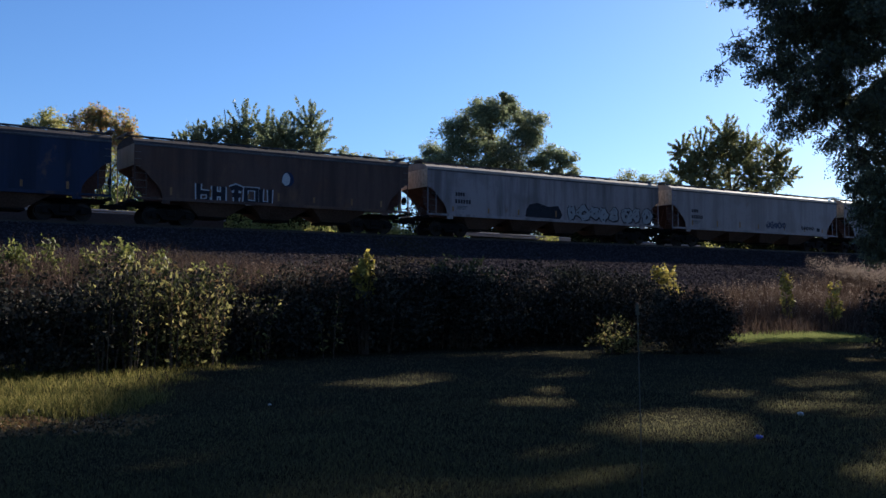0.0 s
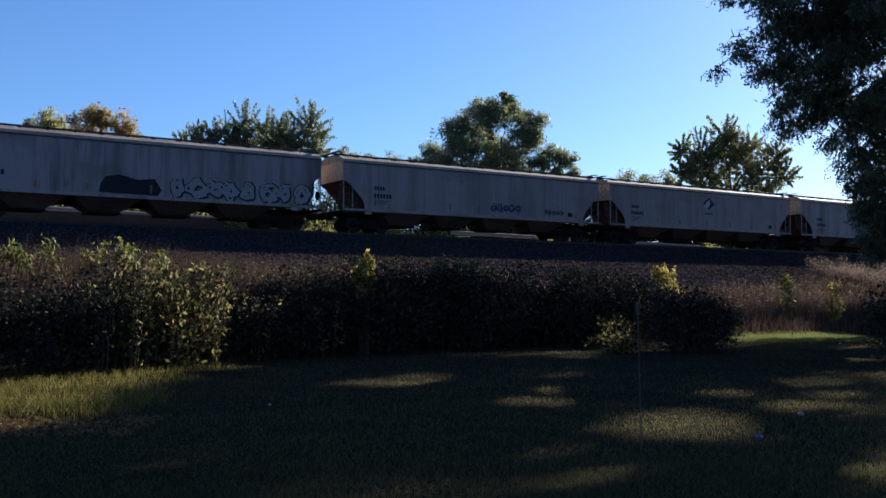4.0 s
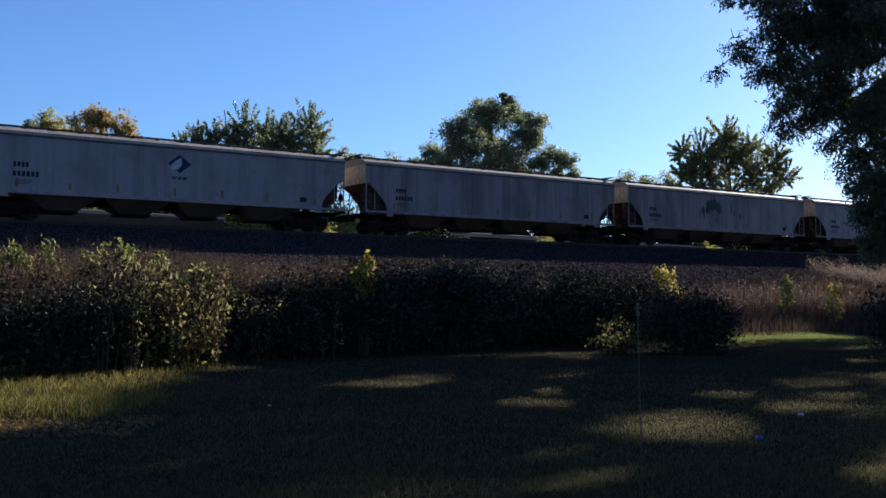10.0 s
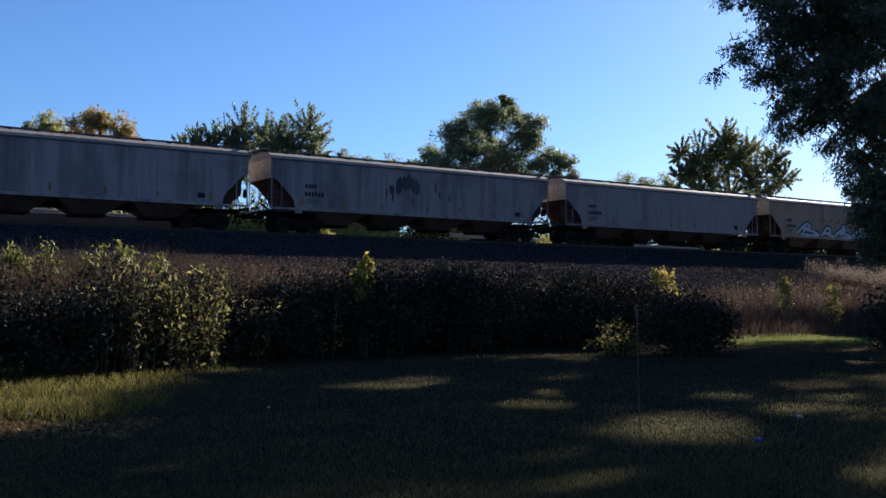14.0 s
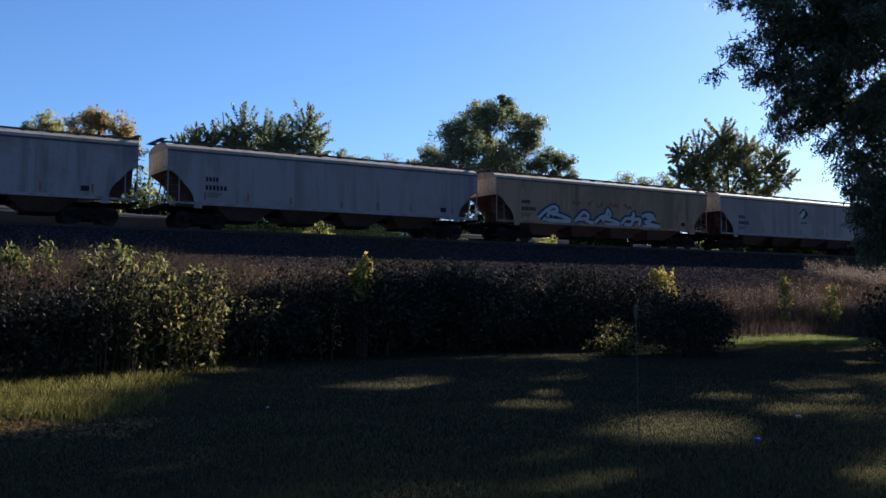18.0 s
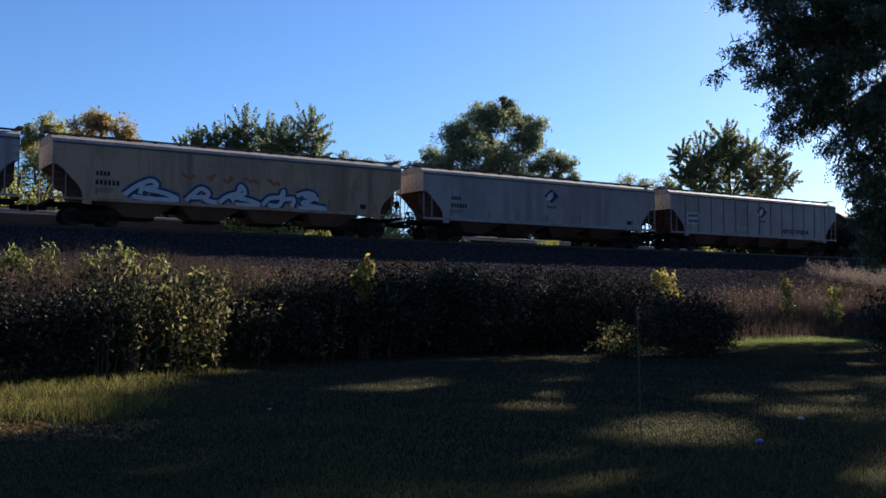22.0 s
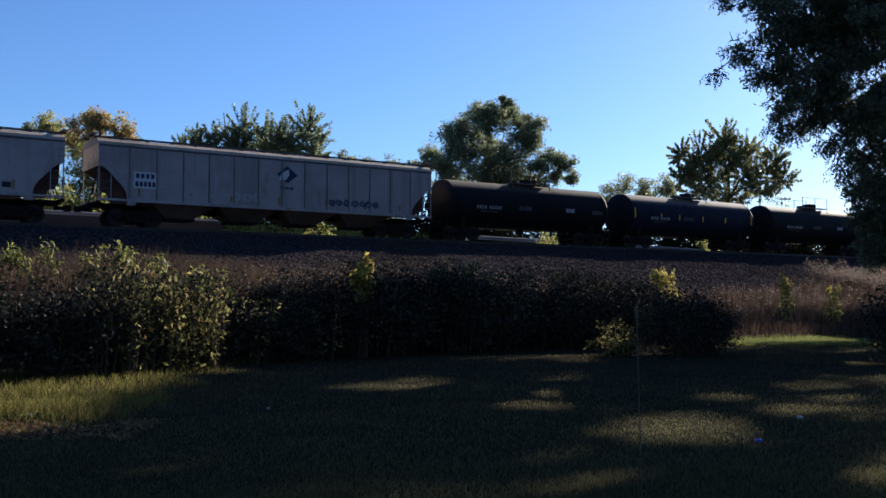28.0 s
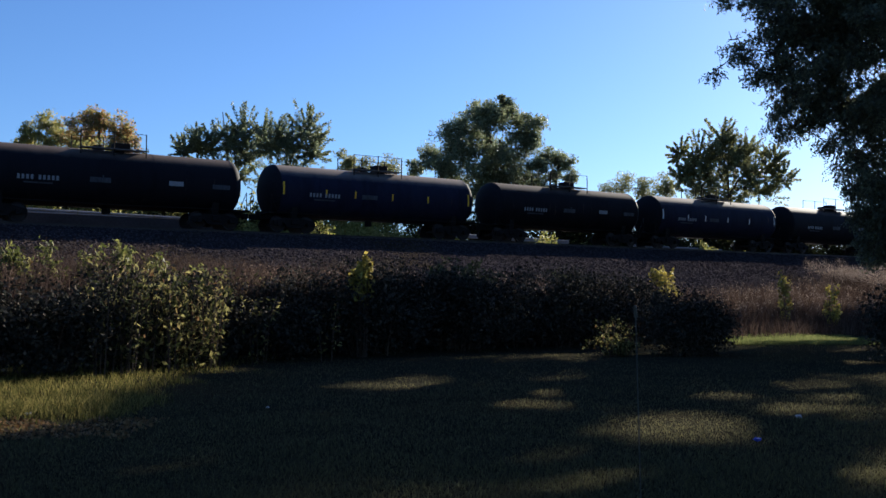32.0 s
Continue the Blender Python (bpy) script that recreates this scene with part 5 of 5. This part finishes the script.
# the large tree that overhangs the lawn, and trees added behind and beside it to cast shade; most of their crowns are
# above and beside the view
tree("walnut_tree", "large dark walnut tree overhanging the lawn", (23.33, 33.0, 0.0), walnut_crown(31, 40, 7.2, 12.5, 23.0) + bough_sprays(35),
     "leaf_dark", 0.155, 800, 32, trunk_r=0.3, clump=0.26, clumps=16, even=0.65, limb=0.2, lean=0.15, gaps=True, aspect=0.36, droop=0.8, compound=0.42)
tree("walnut_tree", "tall dark walnut tree added by the bank for shade", (31.7, 58.1, 0.6), walnut_crown(33, 46, 8.4, 17.9, 29.9), "leaf_dark", 0.24, 2600, 34, trunk_r=0.28, clump=0.3, gaps=True, aspect=0.38, droop=0.5, compound=0.6)
tree("walnut_tree", "dark walnut tree farther along the bank", (32.5, 57.5, 0.6), walnut_crown(37, 30, 7.2, 7.5, 18.0), "leaf_dark", 0.26, 2200, 38, trunk_r=0.25, clump=0.3, gaps=True, aspect=0.38, droop=0.5, compound=0.6)
tree("walnut_tree", "very tall walnut tree added behind the others for shade", (34.4, 64.8, 0.8), [(a - 6.0, b, c, r, k) for a, b, c, r, k in walnut_crown(39, 26, 6.0, 19.5, 30.5)], "leaf_dark", 0.26, 2200, 40, trunk_r=0.25, clump=0.3, gaps=True, aspect=0.38, droop=0.5, compound=0.6)
tree("walnut_tree", "unseen walnut tree added beside the lawn to shade it", (31.0, 31.0, 0.0), walnut_crown(44, 28, 7.0, 9.0, 20.0), "leaf_dark", 0.26, 2200, 45, trunk_r=0.25, clump=0.3, gaps=True, aspect=0.38, droop=0.5, compound=0.6)

# Unseen trees, added only to cut the skylight on the lawn.
for k, (x, y) in enumerate(((-9.0, 1.5), (7.5, 0.5), (-1.0, -9.0))):
    tree("walnut_tree", "unseen walnut tree added behind the viewpoint to darken the lawn", (x, y, 0.0), walnut_crown(81 + k, 24, 7.5, 7.5, 16.0), "leaf_dark", 0.30, 1500, 91 + k, trunk_r=0.35, clump=0.32, clumps=16, aspect=0.42)


# ---- bushes along the foot of the bank ----
def on_ground(s, d):
    x, y, _ = place(s, d, 0)
    return (x, y, height(s, d) - 0.03)


def bush_row():
    rng = np.random.default_rng(41)
    s = -2.5
    i = 0
    while s < 22.6:
        tall = float(np.interp(s, [-3, 3, 8, 12, 17, 23], [2.2, 2.15, 2.2, 2.45, 2.55, 2.45])) * rng.uniform(0.88, 1.06)
        w = rng.uniform(1.15, 1.5)
        blobs = [(0, 0, tall * 0.52, w, tall * 0.47), (rng.uniform(-0.7, 0.7), rng.uniform(-0.5, 0.2), tall * 0.38, w * 0.85, tall * 0.36), (rng.uniform(-0.5, 0.5), 0.5, tall * 0.68, w * 0.6, tall * 0.3)]
        bush("bush", "green bush tinted as shaded, tangled with dry stems", on_ground(s, float(np.interp(s, [1.8, 5, 8], [-27.6, -26.2, -24.4])) + rng.uniform(-0.35, 0.35)), blobs,
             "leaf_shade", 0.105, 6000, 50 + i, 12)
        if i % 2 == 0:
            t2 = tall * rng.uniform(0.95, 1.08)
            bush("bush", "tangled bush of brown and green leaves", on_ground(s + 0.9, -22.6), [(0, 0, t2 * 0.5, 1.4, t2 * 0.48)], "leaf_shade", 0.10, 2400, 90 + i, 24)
        s += w * rng.uniform(0.95, 1.25)
        i += 1


bush_row()


def weed(label, s, d, top, spread, stems, leaf, size, seed, bare=0.35, per=26):
    """A clump of arching stems with drooping leaves along their upper part."""
    rng = np.random.default_rng(seed)
    ob = tagged(new("tall_weed"), label, "weed")
    ob.location = on_ground(s, d)
    bm, cs = bmesh.new(), []
    for k in range(stems):
        out = rng.normal(size=2) * spread
        h = top * rng.uniform(0.72, 1.03)
        foot, tip = Vector((out[0] * 0.35, out[1] * 0.35, -0.05)), Vector((out[0], out[1], h))
        bend = foot.lerp(tip, 0.6) + Vector((-out[0] * 0.15, -out[1] * 0.15, h * 0.06))
        limb_tube(bm, [foot, bend, tip], 0.014, 0.006, 5)
        t = rng.uniform(bare, 1.0, per)[:, None]
        a, b, c = np.array(foot), np.array(bend), np.array(tip)
        line = (1 - t) ** 2 * a + 2 * t * (1 - t) * b + t * t * c
        cs.append(line + rng.normal(size=(per, 3)) * np.array([0.10, 0.10, 0.05]))
    part("stem", bm, M["bark"], ob)["kind"] = "stuff"
    part("foliage", leaves_mesh("foliage", np.concatenate(cs), 1, size, M[leaf], rng, 0.42, 0.7), None, ob)


def weed_rows():
    """Yellow-green weeds: a fringe above the tangle, and leafy clumps in front that catch the sun."""
    rng = np.random.default_rng(43)
    for i, (s, top, n) in enumerate(((1.5, 2.75, 5), (2.5, 2.85, 6), (2.9, 2.95, 7), (4.0, 2.7, 4), (4.8, 2.85, 6), (5.2, 2.95, 8), (5.6, 2.8, 6), (6.3, 2.65, 5), (6.8, 2.6, 4), (7.7, 2.35, 3), (8.6, 2.3, 3), (9.6, 2.1, 3))):
        weed("tall weed topped with bright yellow-green leaves", s, -21.5 + rng.uniform(-0.3, 0.3), top, 0.26, n, "leaf_fringe", 0.14, 170 + i, 0.74, 44)
    for i in range(14):
        s = 0.4 + i * 0.75 + rng.uniform(-0.3, 0.3)
        weed("leafy weed among the dry grass", s, -22.3 + rng.uniform(-0.4, 0.4), float(np.interp(s, [0, 6, 11], [2.75, 2.6, 2.0])), 0.3, 5, "leaf_bush", 0.13, 230 + i, 0.7, 16)
    front = ((3.3, 2.45, 6), (3.8, 2.6, 10), (4.3, 2.5, 12), (4.9, 2.25, 10), (5.4, 2.35, 12), (5.9, 2.1, 10), (6.3, 1.9, 7), (4.6, 1.2, 8), (5.3, 1.0, 8), (7.6, 1.7, 4), (9.6, 1.7, 3))
    for i, (s, top, n) in enumerate(front):
        weed("leafy weed with long drooping yellowing leaves", s, float(np.interp(s, [1.8, 5, 8], [-28.6, -27.4, -25.8])) + rng.uniform(-0.2, 0.2), top, 0.36, n, "leaf_bush", 0.135, 200 + i, 0.1, 40)
    for i in range(36):
        s = 0.6 + i * 0.5 + rng.uniform(-0.25, 0.25)
        weed("dry brown weed gone to seed", s, -22.9 + rng.uniform(-0.5, 0.4), float(np.interp(s, [0, 6, 12, 19], [2.55, 2.45, 2.25, 2.2])) * rng.uniform(0.9, 1.05), 0.28, 7, "dry_weed", 0.085, 290 + i, 0.62, 34)
    for i, (s, d, top) in enumerate(((15.2, -22.7, 2.55), (15.8, -22.6, 2.8), (16.4, -22.6, 2.75), (17.0, -22.5, 2.5), (20.8, -22.6, 2.3))):
        weed("feathery dark green weed above the tangle", s, d, top, 0.35, 16, "leaf_tuft", 0.17, 260 + i, 0.45, 40)


weed_rows()


def shrub_at(label, x, y, top, rx, leaf, size, count, seed, low=0.0):
    s, d = plan_of(x, y)
    g = height(s, d)
    h = top - g
    return bush("shrub", label, (x, y, g - 0.03), [(0, 0, low + (h - low) * 0.5, rx, (h - low) * 0.5), (rx * 0.25, 0, low + (h - low) * 0.4, rx * 0.8, (h - low) * 0.4)], leaf, size, count, seed, 16, "shrub")


# The dark shrubs take leaf tints that already hold the shade.
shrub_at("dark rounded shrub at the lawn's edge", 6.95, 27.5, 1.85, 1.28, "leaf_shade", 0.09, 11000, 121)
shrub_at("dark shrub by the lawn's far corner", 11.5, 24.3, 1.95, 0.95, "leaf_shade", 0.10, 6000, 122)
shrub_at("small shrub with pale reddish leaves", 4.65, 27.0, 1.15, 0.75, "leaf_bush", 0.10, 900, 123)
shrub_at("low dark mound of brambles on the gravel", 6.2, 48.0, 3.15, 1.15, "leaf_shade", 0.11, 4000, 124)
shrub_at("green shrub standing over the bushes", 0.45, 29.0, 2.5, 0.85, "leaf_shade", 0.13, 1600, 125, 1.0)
for x, y, top, rx, seed, low in ((-2.13, 26.6, 3.1, 0.2, 131, 1.9), (-2.2, 26.5, 2.55, 0.34, 132, 1.5), (7.85, 34.0, 2.85, 0.5, 133, 1.2), (15.2, 43.0, 3.05, 0.34, 134, 0.3), (17.4, 43.4, 2.5, 0.42, 135, 0.3)):
    shrub_at("bright yellow-green weed shoot", x, y, top, rx, "leaf_yellow", 0.15, 420, seed, low)

# ---- beyond the tracks ----
wall = tagged(new("low_wall", mesh_of("low_wall", [], [], M["concrete"])), "long low pale concrete wall behind the tracks", "wall")
wall_bm = box(-40, 20, 8.8, 9.3, 2.4, 6.38, 0.02)
wall_bm.to_mesh(wall.data), wall_bm.free()
wall.matrix_basis = pose(*place(0, 0, 0), 0, 0, HEAD)


def guard_rail(s0, s1):
    """A galvanised road barrier: a W-section beam in lengths on short posts, falling gently along the track."""
    ob = tagged(new("guard_rail"), "pale galvanised road barrier behind the tracks", "guard rail", "road barriers")
    ob.matrix_basis = pose(*place(0, 0, 0), 0, 0, HEAD)
    low = lambda s: 6.82 - 0.0125 * s
    n = int((s1 - s0) / 3.8)
    wave = [(0.0, 0.0), (-0.04, 0.04), (-0.04, 0.11), (0.02, 0.155), (-0.04, 0.20), (-0.04, 0.27), (0.0, 0.31), (0.012, 0.31), (-0.02, 0.265), (-0.02, 0.205), (0.04, 0.155), (-0.02, 0.105), (-0.02, 0.045), (0.012, 0.0)]
    for i in range(n):
        p, q = s0 + (s1 - s0) * i / n, s0 + (s1 - s0) * (i + 1) / n - 0.04
        bm = add_prism(bmesh.new(), [(9.7 + y, z - 0.31) for y, z in wave], p, q, "yz")
        for v in bm.verts:
            v.co.z += low(v.co.x)
        part("beam", bm, M["galvanised"], ob)
        for s in (p + 0.3, (p + q) / 2 + 0.2):
            part("post", box(s - 0.07, s + 0.07, 9.76, 9.86, height(s, 9.8) - 0.2, low(s) + 0.02, 0.01), M["sleeper"], ob)


guard_rail(-6, 20.5)
guard_rail(37.5, 49)
guard_rail(56, 67)
kerb = tagged(new("low_wall", mesh_of("low_wall", [], [], M["concrete"])), "low grimy concrete kerb wall behind the tracks", "wall")
kerb_bm = box(36.5, 68, 8.9, 9.3, 2.6, 5.75, 0.02)
kerb_bm.to_mesh(kerb.data), kerb_bm.free()
kerb.matrix_basis = pose(*place(0, 0, 0), 0, 0, HEAD)


def hedge_beyond():
    rng = np.random.default_rng(61)
    protos = []
    for k in range(5):
        h = (4.4, 5.6, 6.6, 6.0, 6.8)[k]
        protos.append(tagged(bush("wild_shrub", "yellow-green shrub beyond the tracks, tinted as sunlit" if k < 3 else "dense shrub beyond the tracks, tinted as shaded", on_ground(6 + k * 5, 14), [(0, 0, h * 0.5, 2.0, h * 0.5), (1.2, 0.4, h * 0.4, 1.7, h * 0.4), (-1.3, -0.3, h * 0.35, 1.6, h * 0.36)],
                                  "leaf_lit" if k < 3 else "leaf_hedge_shaded", 0.26, 6500, 140 + k, 16, "shrub"), group="shrubs beyond the tracks"))
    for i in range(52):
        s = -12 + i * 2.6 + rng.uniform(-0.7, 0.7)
        # Sunlit or shaded copy is chosen by place; the lighting is in the leaf colour.
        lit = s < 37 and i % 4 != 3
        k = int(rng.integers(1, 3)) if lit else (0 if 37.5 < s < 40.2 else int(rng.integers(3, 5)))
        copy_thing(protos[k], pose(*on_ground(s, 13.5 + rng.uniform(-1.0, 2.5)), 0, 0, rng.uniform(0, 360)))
    low = tagged(bush("wild_shrub", "low shrub behind the ballast, tinted as sunlit", on_ground(-12, 10.9), [(0, 0, 1.75, 1.4, 1.8), (0.9, 0.2, 1.5, 1.1, 1.55)], "leaf_lit", 0.17, 3600, 148, 10, "shrub"), group="shrubs beyond the tracks")
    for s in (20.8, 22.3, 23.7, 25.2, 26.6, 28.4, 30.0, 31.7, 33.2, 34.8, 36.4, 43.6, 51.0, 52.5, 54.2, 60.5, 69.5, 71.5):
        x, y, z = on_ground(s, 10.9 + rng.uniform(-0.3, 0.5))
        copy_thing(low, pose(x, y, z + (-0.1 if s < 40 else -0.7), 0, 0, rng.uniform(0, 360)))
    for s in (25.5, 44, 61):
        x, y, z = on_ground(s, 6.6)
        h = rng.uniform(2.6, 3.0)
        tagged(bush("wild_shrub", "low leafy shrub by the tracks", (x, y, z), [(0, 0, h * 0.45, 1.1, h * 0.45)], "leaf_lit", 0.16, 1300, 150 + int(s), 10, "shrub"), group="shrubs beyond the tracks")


hedge_beyond()

# ---- dry grass on the bank, lawn grass, stones ----
def scatter_straw():
    rng = np.random.default_rng(71)
    n = 150000
    s = rng.uniform(2, 72, n)
    d = rng.uniform(-24.9, -4.5, n)
    top = np.interp(s, [0, 30, 44, 53, 58, 80], [-13.5, -13.0, -12.0, -10.5, -8.0, -7.5]) + rng.normal(size=n) * 0.8
    clear = np.interp(s, [0, 10, 14, 26, 28, 80], [-24.6, -24.4, -24.2, -24.2, -24.6, -24.6])
    patchy = np.array([noise.noise((a * 0.22, b * 0.22, 5)) for a, b in zip(s, d)])
    keep = (d < top) & (d > clear) & ((rng.uniform(-0.6, 0.4, n) < patchy + np.where(s < 28, 0.25, 0.05)) | (s < 13))
    s, d, patchy = s[keep], d[keep], patchy[keep]
    roots = np.array([(*place(a, b, 0)[:2], height(a, b)) for a, b in zip(s, d)])
    tall = np.interp(s, [0, 8, 12, 16, 22, 40, 60], [2.5, 2.45, 2.3, 1.85, 1.5, 1.0, 1.15]) * np.where(s < 14, rng.uniform(0.78, 1.0, len(s)), rng.uniform(0.6, 1.05, len(s))) * (1 + 0.2 * patchy) * np.where(s > 25.5, np.interp(d, [-24.6, -21.0], [0.25, 1.0]), 1.0)
    ob = new("dry_grass", blades_mesh("dry_grass", roots, tall, 0.028, M["straw"], rng, 0.25))
    tagged(ob, "tall dry brown grass on the bank", "grass", kind="stuff")
    pick = rng.choice(np.nonzero((s > 16) & (d > -22.4))[0], len(s) // 20, replace=False)
    tips = np.repeat(roots[pick] + np.stack([np.zeros(len(pick)), np.zeros(len(pick)), tall[pick] * 0.95], 1), 5, axis=0)
    tops = []
    for a, b in zip(rng.uniform(56, 76, 330), rng.normal(-9.0, 1.2, 330)):
        q = np.array([*place(a, b, 0)[:2], height(a, b) + rng.uniform(0.75, 1.35)])
        tops.append(q + rng.normal(size=(70, 3)) * np.array([0.22, 0.22, 0.16]))
    tips = np.concatenate([tips] + tops)
    tips = tips + rng.normal(size=tips.shape) * np.array([0.05, 0.05, 0.10])
    ob = new("seed_heads", leaves_mesh("seed_heads", tips, 1, 0.07, M["dry_head"], rng, 0.5))
    tagged(ob, "pale fluffy seed heads of dry grass", "grass", kind="stuff")


scatter_straw()


def scatter_lawn():
    rng = np.random.default_rng(72)
    n = 190000
    y = 2752 / rng.uniform(62, 420, n) * rng.uniform(0.93, 1.07, n)
    x = y * rng.uniform(-0.49, 0.49, n)
    sd = [plan_of(a, b) for a, b in zip(x, y)]
    keep = np.array([d < -22.6 for s, d in sd]) & ((((x + 5.2) / 1.5) ** 2 + ((y - 12.1) / 0.8) ** 2 > 1) | (rng.uniform(0, 1, n) < 0.2))
    x, y = x[keep], y[keep]
    sd = [p for p, k in zip(sd, keep) if k]
    roots = np.array([(a, b, height(*p) - 0.01) for a, b, p in zip(x, y, sd)])
    wild = np.array([noise.noise((a * 0.5, b * 0.5, 9)) for a, b in zip(x, y)])
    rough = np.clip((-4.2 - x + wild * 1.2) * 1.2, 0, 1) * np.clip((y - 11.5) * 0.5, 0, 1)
    # The far sun strip takes the brighter grass too, as painted sunlight.
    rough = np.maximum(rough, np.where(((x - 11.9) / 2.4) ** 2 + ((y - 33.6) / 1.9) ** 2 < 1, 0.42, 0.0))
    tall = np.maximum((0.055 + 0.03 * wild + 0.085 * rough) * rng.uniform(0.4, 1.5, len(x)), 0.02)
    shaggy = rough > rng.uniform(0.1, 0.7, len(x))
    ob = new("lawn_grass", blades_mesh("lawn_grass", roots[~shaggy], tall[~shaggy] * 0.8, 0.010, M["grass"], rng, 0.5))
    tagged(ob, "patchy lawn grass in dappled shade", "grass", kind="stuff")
    ob = new("rough_sun_grass", blades_mesh("rough_sun_grass", roots[shaggy], tall[shaggy], 0.014, M["rough_sun_grass"], rng, 0.5))
    tagged(ob, "unmown yellow-green grass, its colour brightened as sunlit", "grass", kind="stuff")
    # Extra blades in sunlit colour fill the strip where the sun falls.
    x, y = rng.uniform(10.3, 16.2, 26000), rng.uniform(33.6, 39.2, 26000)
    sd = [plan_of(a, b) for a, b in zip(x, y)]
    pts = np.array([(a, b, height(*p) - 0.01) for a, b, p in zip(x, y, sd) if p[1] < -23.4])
    ob = new("lawn_grass", blades_mesh("lawn_grass", pts, rng.uniform(0.08, 0.17, len(pts)), 0.016, M["sun_strip_grass"], rng, 0.4))
    tagged(ob, "green grass at the lawn's far edge, tinted as sunlit", "grass", kind="stuff")
    m = 60000
    x, y = rng.uniform(-22, 24, m), rng.uniform(-8, 30, m)
    keep = (np.abs(x) > 0.47 * y) | (y < 6.6)
    pts = np.array([(a, b, height(*plan_of(a, b)) - 0.01) for a, b in zip(x[keep], y[keep]) if plan_of(a, b)[1] < -22.6])
    ob = new("lawn_grass", blades_mesh("lawn_grass", pts, rng.uniform(0.03, 0.08, len(pts)), 0.014, M["grass"], rng, 0.5))
    tagged(ob, "patchy lawn grass around the viewpoint", "grass", kind="stuff")


scatter_lawn()


def scatter_stones():
    rng = np.random.default_rng(73)
    n = 42000
    s, d = rng.uniform(4, 72, n), rng.uniform(-13.0, -0.2, n)
    base = np.array([(1, 0, 0), (-1, 0, 0), (0, 1, 0), (0, -1, 0), (0, 0, 1), (0, 0, -1)], float)
    tri = np.array([(0, 2, 4), (2, 1, 4), (1, 3, 4), (3, 0, 4), (2, 0, 5), (1, 2, 5), (3, 1, 5), (0, 3, 5)])
    size = rng.uniform(0.03, 0.085, n)
    v = base[None] * size[:, None, None] * rng.uniform(0.6, 1.2, (n, 6, 1))
    a = rng.uniform(0, 6.28, n)
    ca, sa = np.cos(a)[:, None], np.sin(a)[:, None]
    v = np.stack([v[:, :, 0] * ca - v[:, :, 1] * sa, v[:, :, 0] * sa + v[:, :, 1] * ca + v[:, :, 2] * 0.3, v[:, :, 2] * 0.8], 2)
    c = np.array([(p, q, height(p, q) + 0.01) for p, q in zip(s, d)])
    v += c[:, None]
    f = (np.arange(n)[:, None, None] * 6 + tri[None]).reshape(-1, 3)
    me = bpy.data.meshes.new("ballast_stones")
    me.vertices.add(n * 6)
    me.vertices.foreach_set("co", v.reshape(-1))
    me.loops.add(len(f) * 3)
    me.loops.foreach_set("vertex_index", f.reshape(-1).astype(np.int32))
    me.polygons.add(len(f))
    me.polygons.foreach_set("loop_start", np.arange(0, len(f) * 3, 3, dtype=np.int32))
    me.update(calc_edges=True)
    me.materials.append(M["ballast"])
    ob = new("ballast_stones", me)
    ob.matrix_basis = pose(*place(0, 0, 0), 0, 0, HEAD)
    tagged(ob, "loose grey-brown ballast stones on the bank", "stones", kind="stuff")


scatter_stones()

# ---- small things on the lawn ----
def leaf_litter():
    rng = np.random.default_rng(74)
    x, y = rng.uniform(-6.9, -3.6, 1600), rng.uniform(11.1, 13.0, 1600)
    keep = np.array([noise.noise((a * 0.9, b * 0.9, 2)) > -0.3 for a, b in zip(x, y)])
    pts = np.array([(a, b, height(*plan_of(a, b)) + 0.02) for a, b in zip(x[keep], y[keep])])
    ob = new("fallen_leaves", leaves_mesh("fallen_leaves", pts, 1, 0.055, M["dead_leaf"], rng, 0.7))
    tagged(ob, "brown fallen leaves in the rough grass", "leaves", kind="stuff")


leaf_litter()

stake = tagged(new("garden_stake"), "thin weathered stake with a pale cap", "stake")
stake.location = (1.13, 5.65, 0.0)
part("rod", add_tube(bmesh.new(), (0.03, 0, -0.15), (0.0, 0, 1.50), 0.0045, 0.004, 7), M["stake"], stake)
part("cap", add_tube(bmesh.new(), (0.0, 0, 1.49), (-0.003, 0, 1.56), 0.012, 0.008, 8), M["stake"], stake, "pale green plastic cap")


def crumpled(name, label, x, y, size, mat, seed, category="litter"):
    rng = random.Random(seed)
    bm = bmesh.new()
    bmesh.ops.create_icosphere(bm, subdivisions=2, radius=size)
    for v in bm.verts:
        v.co *= rng.uniform(0.6, 1.2)
        v.co.z = v.co.z * 0.55 + size * 0.45
    ob = part(name, bm, M[mat], None)
    ob.location = (x, y, height(*plan_of(x, y)))
    tagged(ob, label, category)


crumpled("litter", "crumpled white scrap on the lawn", -2.55, 14.4, 0.03, "litter", 1)
crumpled("litter", "crumpled white bag scrap on the lawn", 4.75, 13.0, 0.05, "litter", 2)
crumpled("litter", "crumpled blue plastic scrap on the lawn", 3.55, 11.0, 0.045, "blue_litter", 3)
crumpled("litter", "small white scrap in the rough grass", -5.6, 13.3, 0.05, "litter", 4)
crumpled("litter", "small white scrap in the rough grass", -4.9, 13.4, 0.035, "litter", 5)


# ---- what moves ----
def motions():
    for car, s0 in CARS:
        walk(car, [(t, pose(*place(s0 - SPEED * t, 1.6, RAIL_Z), 0, 0, HEAD)) for t in range(0, 33)])
    turn = math.degrees(SPEED * 0.1 / 0.457)
    for w in WHEELS:
        x, y, z = w.location
        walk(w, [(i * 0.1, pose(x, y, z, 0, -turn * i, 0)) for i in range(321)])


motions()
